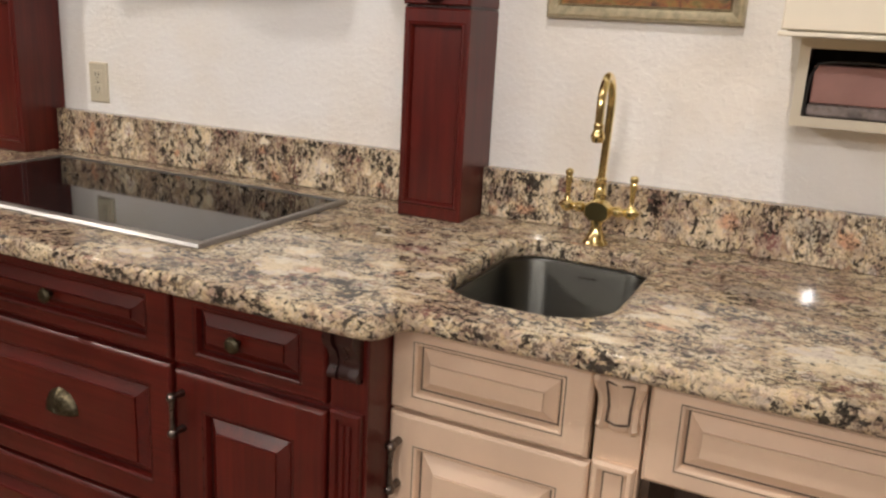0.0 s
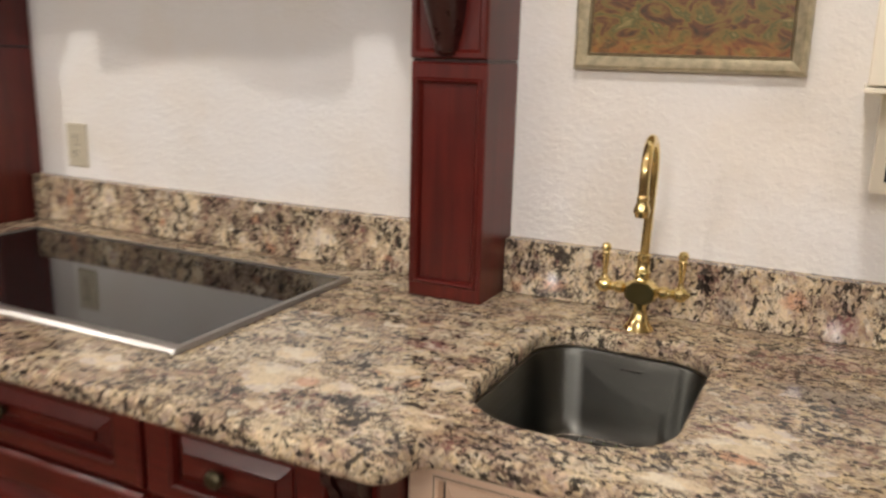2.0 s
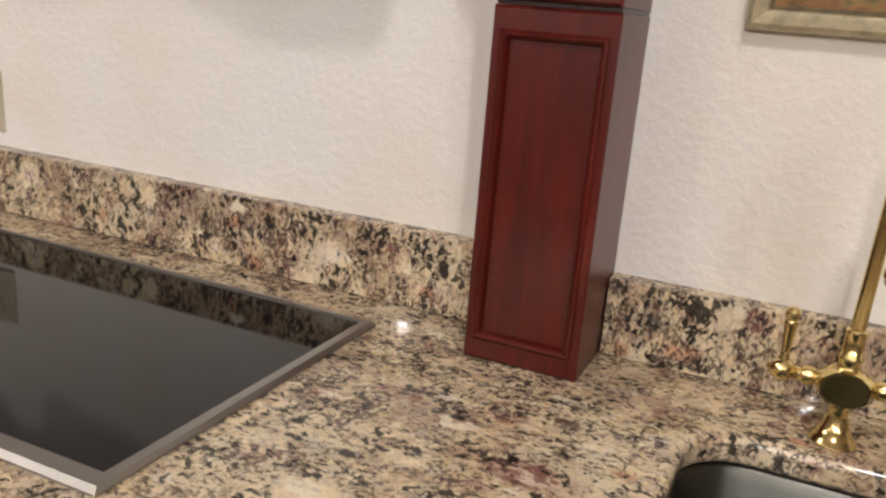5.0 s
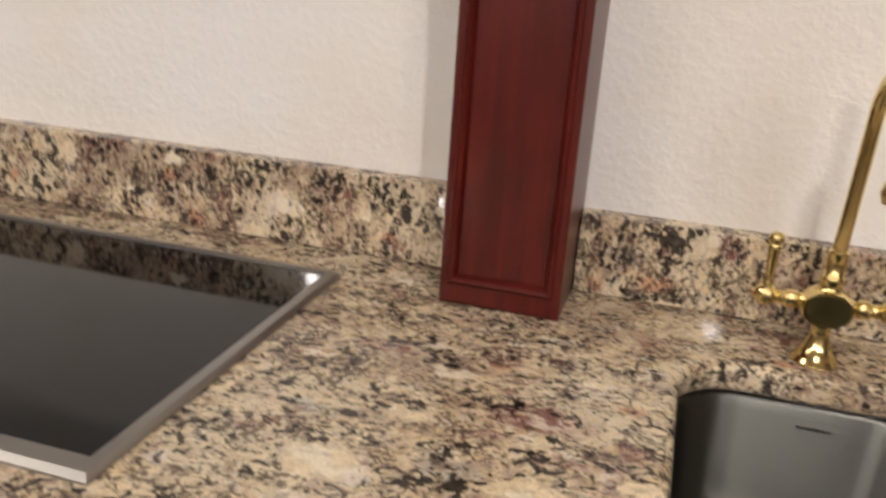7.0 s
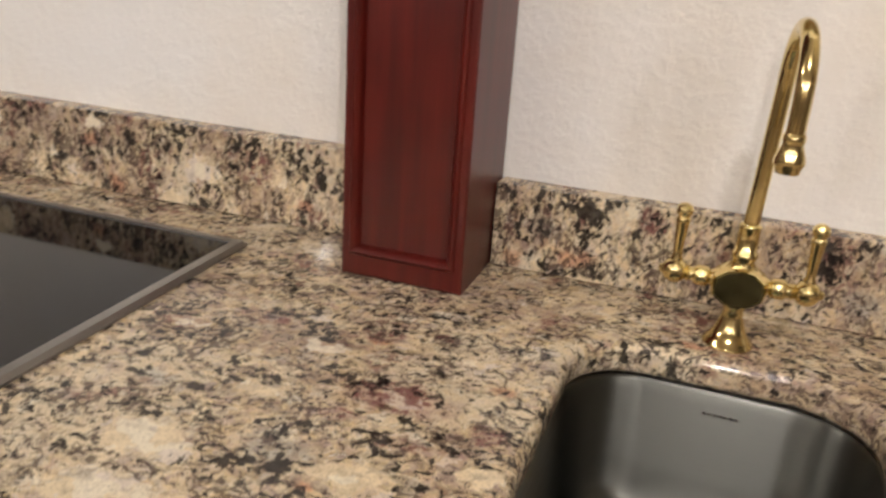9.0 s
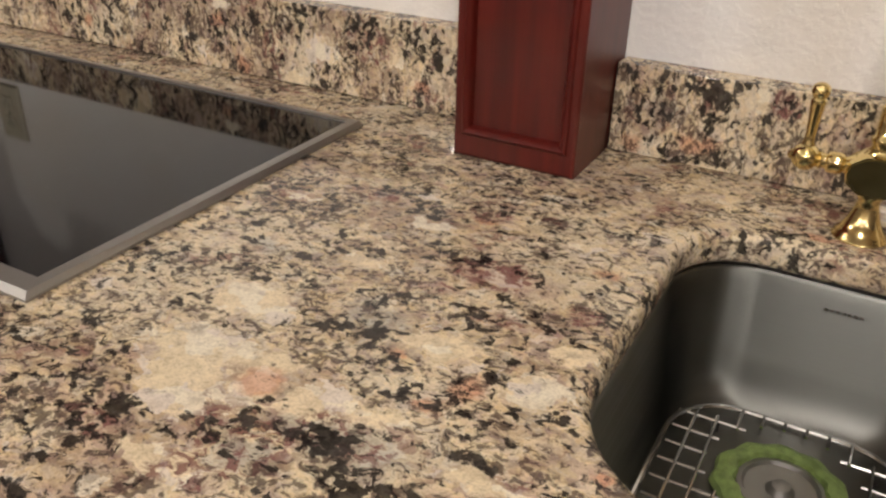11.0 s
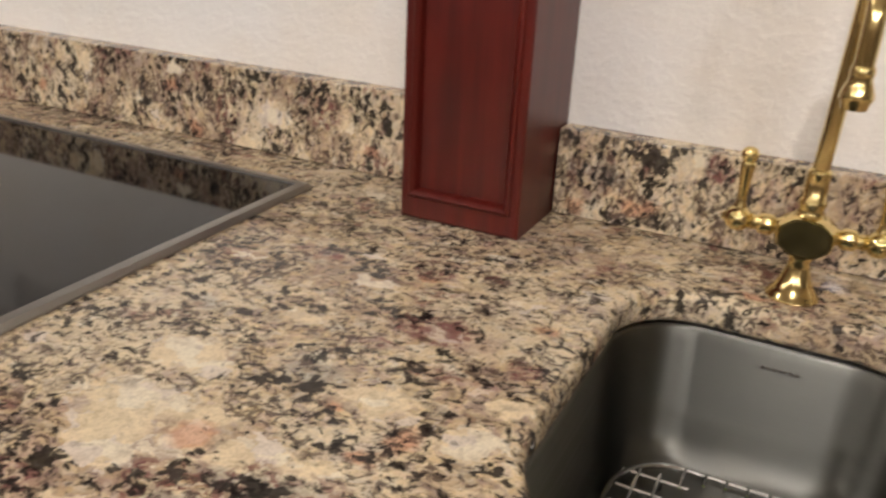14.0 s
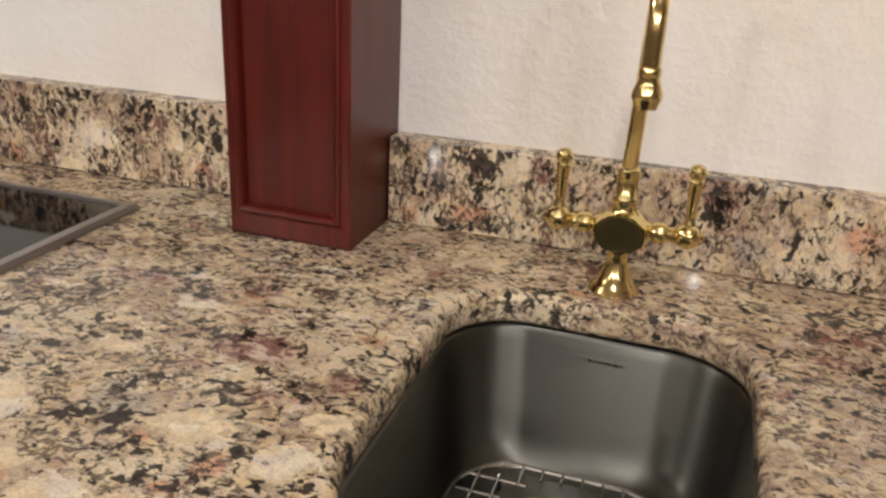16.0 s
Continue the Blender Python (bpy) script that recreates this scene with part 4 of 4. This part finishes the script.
def post(x0, x1):
    p = thing("corner_post", ((x0 + x1) / 2, -0.4, 0.0), "dark cherry wood corner post with a carved corbel and fluted pilaster", "cabinet post", "corner posts")
    part("body", box(x0, x1, RY + 0.006, -0.56, 0.0, 0.876, 0.003), CHERRY, p)
    c = bmesh.new()
    prof = [(0.874, 0.034), (0.862, 0.037), (0.850, 0.032), (0.838, 0.020), (0.822, 0.013), (0.808, 0.014), (0.800, 0.021), (0.791, 0.021), (0.786, 0.012), (0.784, 0.0)]
    xa, xb = x0 + 0.006, x0 + 0.062
    for xs, xe, k_ in ((xa, xa + 0.016, 1.0), (xa + 0.017, xb - 0.017, 0.75), (xb - 0.016, xb, 1.0)):
        rows = [[c.verts.new((xs, RY + 0.006 - d * k_, z)), c.verts.new((xe, RY + 0.006 - d * k_, z))] for z, d in prof]
        rows = [[c.verts.new((xs, RY + 0.008, 0.874)), c.verts.new((xe, RY + 0.008, 0.874))]] + rows
        for a, b in zip(rows, rows[1:]):
            c.faces.new((a[0], a[1], b[1], b[0]))
        for s_ in (0, 1):
            c.faces.new([r[s_] for r in rows])
    part("corbel", c, CHERRY_DARK, p, "dark carved corbel", smooth=50)
    pil = part("pilaster", loft(x0 + 0.008, x0 + 0.066, 0.10, 0.730, [(0, RY + 0.006), (0, RY - 0.006), (0.003, RY - 0.009), (0.013, RY - 0.009), (0.016, RY - 0.004)]), CHERRY, p, smooth=30)
    for dx in (0.026, 0.038):
        part("flute_rib", box(x0 + dx + 0.001, x0 + dx + 0.010, RY - 0.009, RY - 0.003, 0.12, 0.707, 0.003), CHERRY, pil)
    return p


post(0.1325, 0.2045)
post(-1.6135, -1.5405)

CW = (CREAM, CREAM)
wc = thing("sink_cabinet", (0.385, -0.3, 0.0), "cream glazed sink base cabinet with a false drawer over a door", "cabinet")
part("side_panel", box(0.2055, 0.219, WY + 0.021, -0.002, 0.10, 0.876, 0.001), CREAM, wc)
part("side_panel", box(0.5385, 0.546, WY + 0.021, -0.002, 0.10, 0.876, 0.001), CREAM, wc)
part("bottom_panel", box(0.2195, 0.5295, WY + 0.021, -0.002, 0.10, 0.118, 0.001), CREAM, wc)
part("plinth", box(0.2055, 0.546, WY + 0.07, -0.01, 0.0, 0.0995, 0.001), CREAM, wc)
raised("drawer_front", wc, 0.2065, 0.547, 0.719, 0.872, WY, 0.050, CW, True, bevel=0.018, rail=0.037)
d = raised("door", wc, 0.2065, 0.552, 0.115, 0.712, WY, 0.056, CW, True, bevel=0.026, rail=0.064)
bar_handle(d, 0.226, WY, 0.575, 0.667, PEWTER)

pi = thing("carved_pilaster", (0.588, -0.3, 0.0), "cream glazed pilaster with a carved block and a framed panel", "cabinet post")
part("body", box(0.553, 0.625, WY + 0.012, -0.002, 0.0, 0.876, 0.002), CREAM, pi)
blk = bmesh.new()
rows = []
for z, w, d in ((0.866, 0.037, 0.026), (0.860, 0.039, 0.034), (0.850, 0.037, 0.032), (0.836, 0.033, 0.022), (0.818, 0.029, 0.017), (0.800, 0.029, 0.020), (0.789, 0.031, 0.028), (0.780, 0.029, 0.022), (0.776, 0.024, 0.002)):
    rows.append([blk.verts.new((0.589 + w * u, WY + 0.013 - d * f, z)) for u, f in ((-1, 0), (-1, 0.9), (-0.78, 1.1), (-0.62, 0.75), (-0.5, 0.55), (0, 0.95), (0.5, 0.55), (0.62, 0.75), (0.78, 1.1), (1, 0.9), (1, 0))])
for a, b in zip(rows, rows[1:]):
    for i in range(10):
        blk.faces.new((a[i], a[i + 1], b[i + 1], b[i]))
blk.faces.new(rows[0])
blk.faces.new(rows[-1])
cb = part("carved_block", blk, CREAM, pi, "carved scroll block with brown glaze in its hollows", smooth=50)
for sx in (-1, 1):
    part("glaze_line", tube([(0.589 + sx * 0.0215, WY - 0.0085, 0.856), (0.589 + sx * 0.0185, WY - 0.0005, 0.833), (0.589 + sx * 0.0165, WY + 0.0015, 0.815), (0.589 + sx * 0.017, WY - 0.003, 0.793)], 0.0022, 6), GLAZE_AND_SHADE, cb)
for zz, hw in ((0.8555, 0.022), (0.7935, 0.0175)):
    part("glaze_line", tube([(0.589 - hw, WY - 0.006, zz), (0.589, WY - 0.0165, zz + 0.001), (0.589 + hw, WY - 0.006, zz)], 0.0016, 6), GLAZE_AND_SHADE, cb)
fp = part("framed_panel", loft(0.556, 0.622, 0.10, 0.722, [(0, WY + 0.012), (0, WY + 0.002), (0.004, WY - 0.003), (0.010, WY - 0.003), (0.014, WY + 0.003), (0.018, WY + 0.008)]), CREAM, pi, smooth=30)
part("glaze_line", loft(0.5725, 0.6055, 0.1165, 0.7055, [(0, WY + 0.0079), (0.0002, WY + 0.0068), (0.0022, WY + 0.0072), (0.0024, WY + 0.0082)], cap=False), GLAZE_AND_SHADE, fp)

dk = thing("desk_cabinet", (1.1, -0.3, 0.0), "cream glazed apron drawer over an open knee space", "cabinet")
part("apron", box(0.627, 1.498, WY + 0.021, -0.002, 0.718, 0.876, 0.001), CREAM, dk)
raised("drawer_front", dk, 0.631, 1.495, 0.712, 0.873, WY - 0.004, 0.054, CW, True, bevel=0.018, rail=0.037)
# added sheet before the wall; its dark colour stands for the knee-space shade
part("knee_shade_sheet", box(0.641, 1.4995, -0.33, -0.32, 0.0, 0.7175, 0), plain("knee_shade", (0.10, 0.06, 0.04), 0.6), dk, "added dark sheet for the knee-space shade")
part("end_panel", box(1.500, 1.52, WY, -0.002, 0.0, 0.876, 0.002), CREAM, dk)
# cream side coloured dark brown, as shaded under the desk
part("inner_panel", box(0.627, 0.640, WY + 0.03, -0.002, 0.0, 0.716, 0.001), GLAZE_AND_SHADE, dk, "inner side with the knee-space shade put into its colour")

cable = thing("cable", (QX0 + 0.03, -0.12, QZ0 + 0.02), "thin dark cable looped inside the cubby", "cable")
part("lead", tube([(QX0 + 0.0215, -0.122, QZ0 + 0.0185), (QX0 + 0.0215, -0.124, QZ0 + 0.06), (QX0 + 0.024, -0.124, QZ0 + 0.09), (QX0 + 0.034, -0.123, QZ0 + 0.112), (QX0 + 0.06, -0.122, QZ0 + 0.1165), (QX0 + 0.12, -0.120, QZ0 + 0.118), (QX0 + 0.22, -0.118, QZ0 + 0.108)], 0.0022, 8), SLOT, cable)
cable.location.y += W
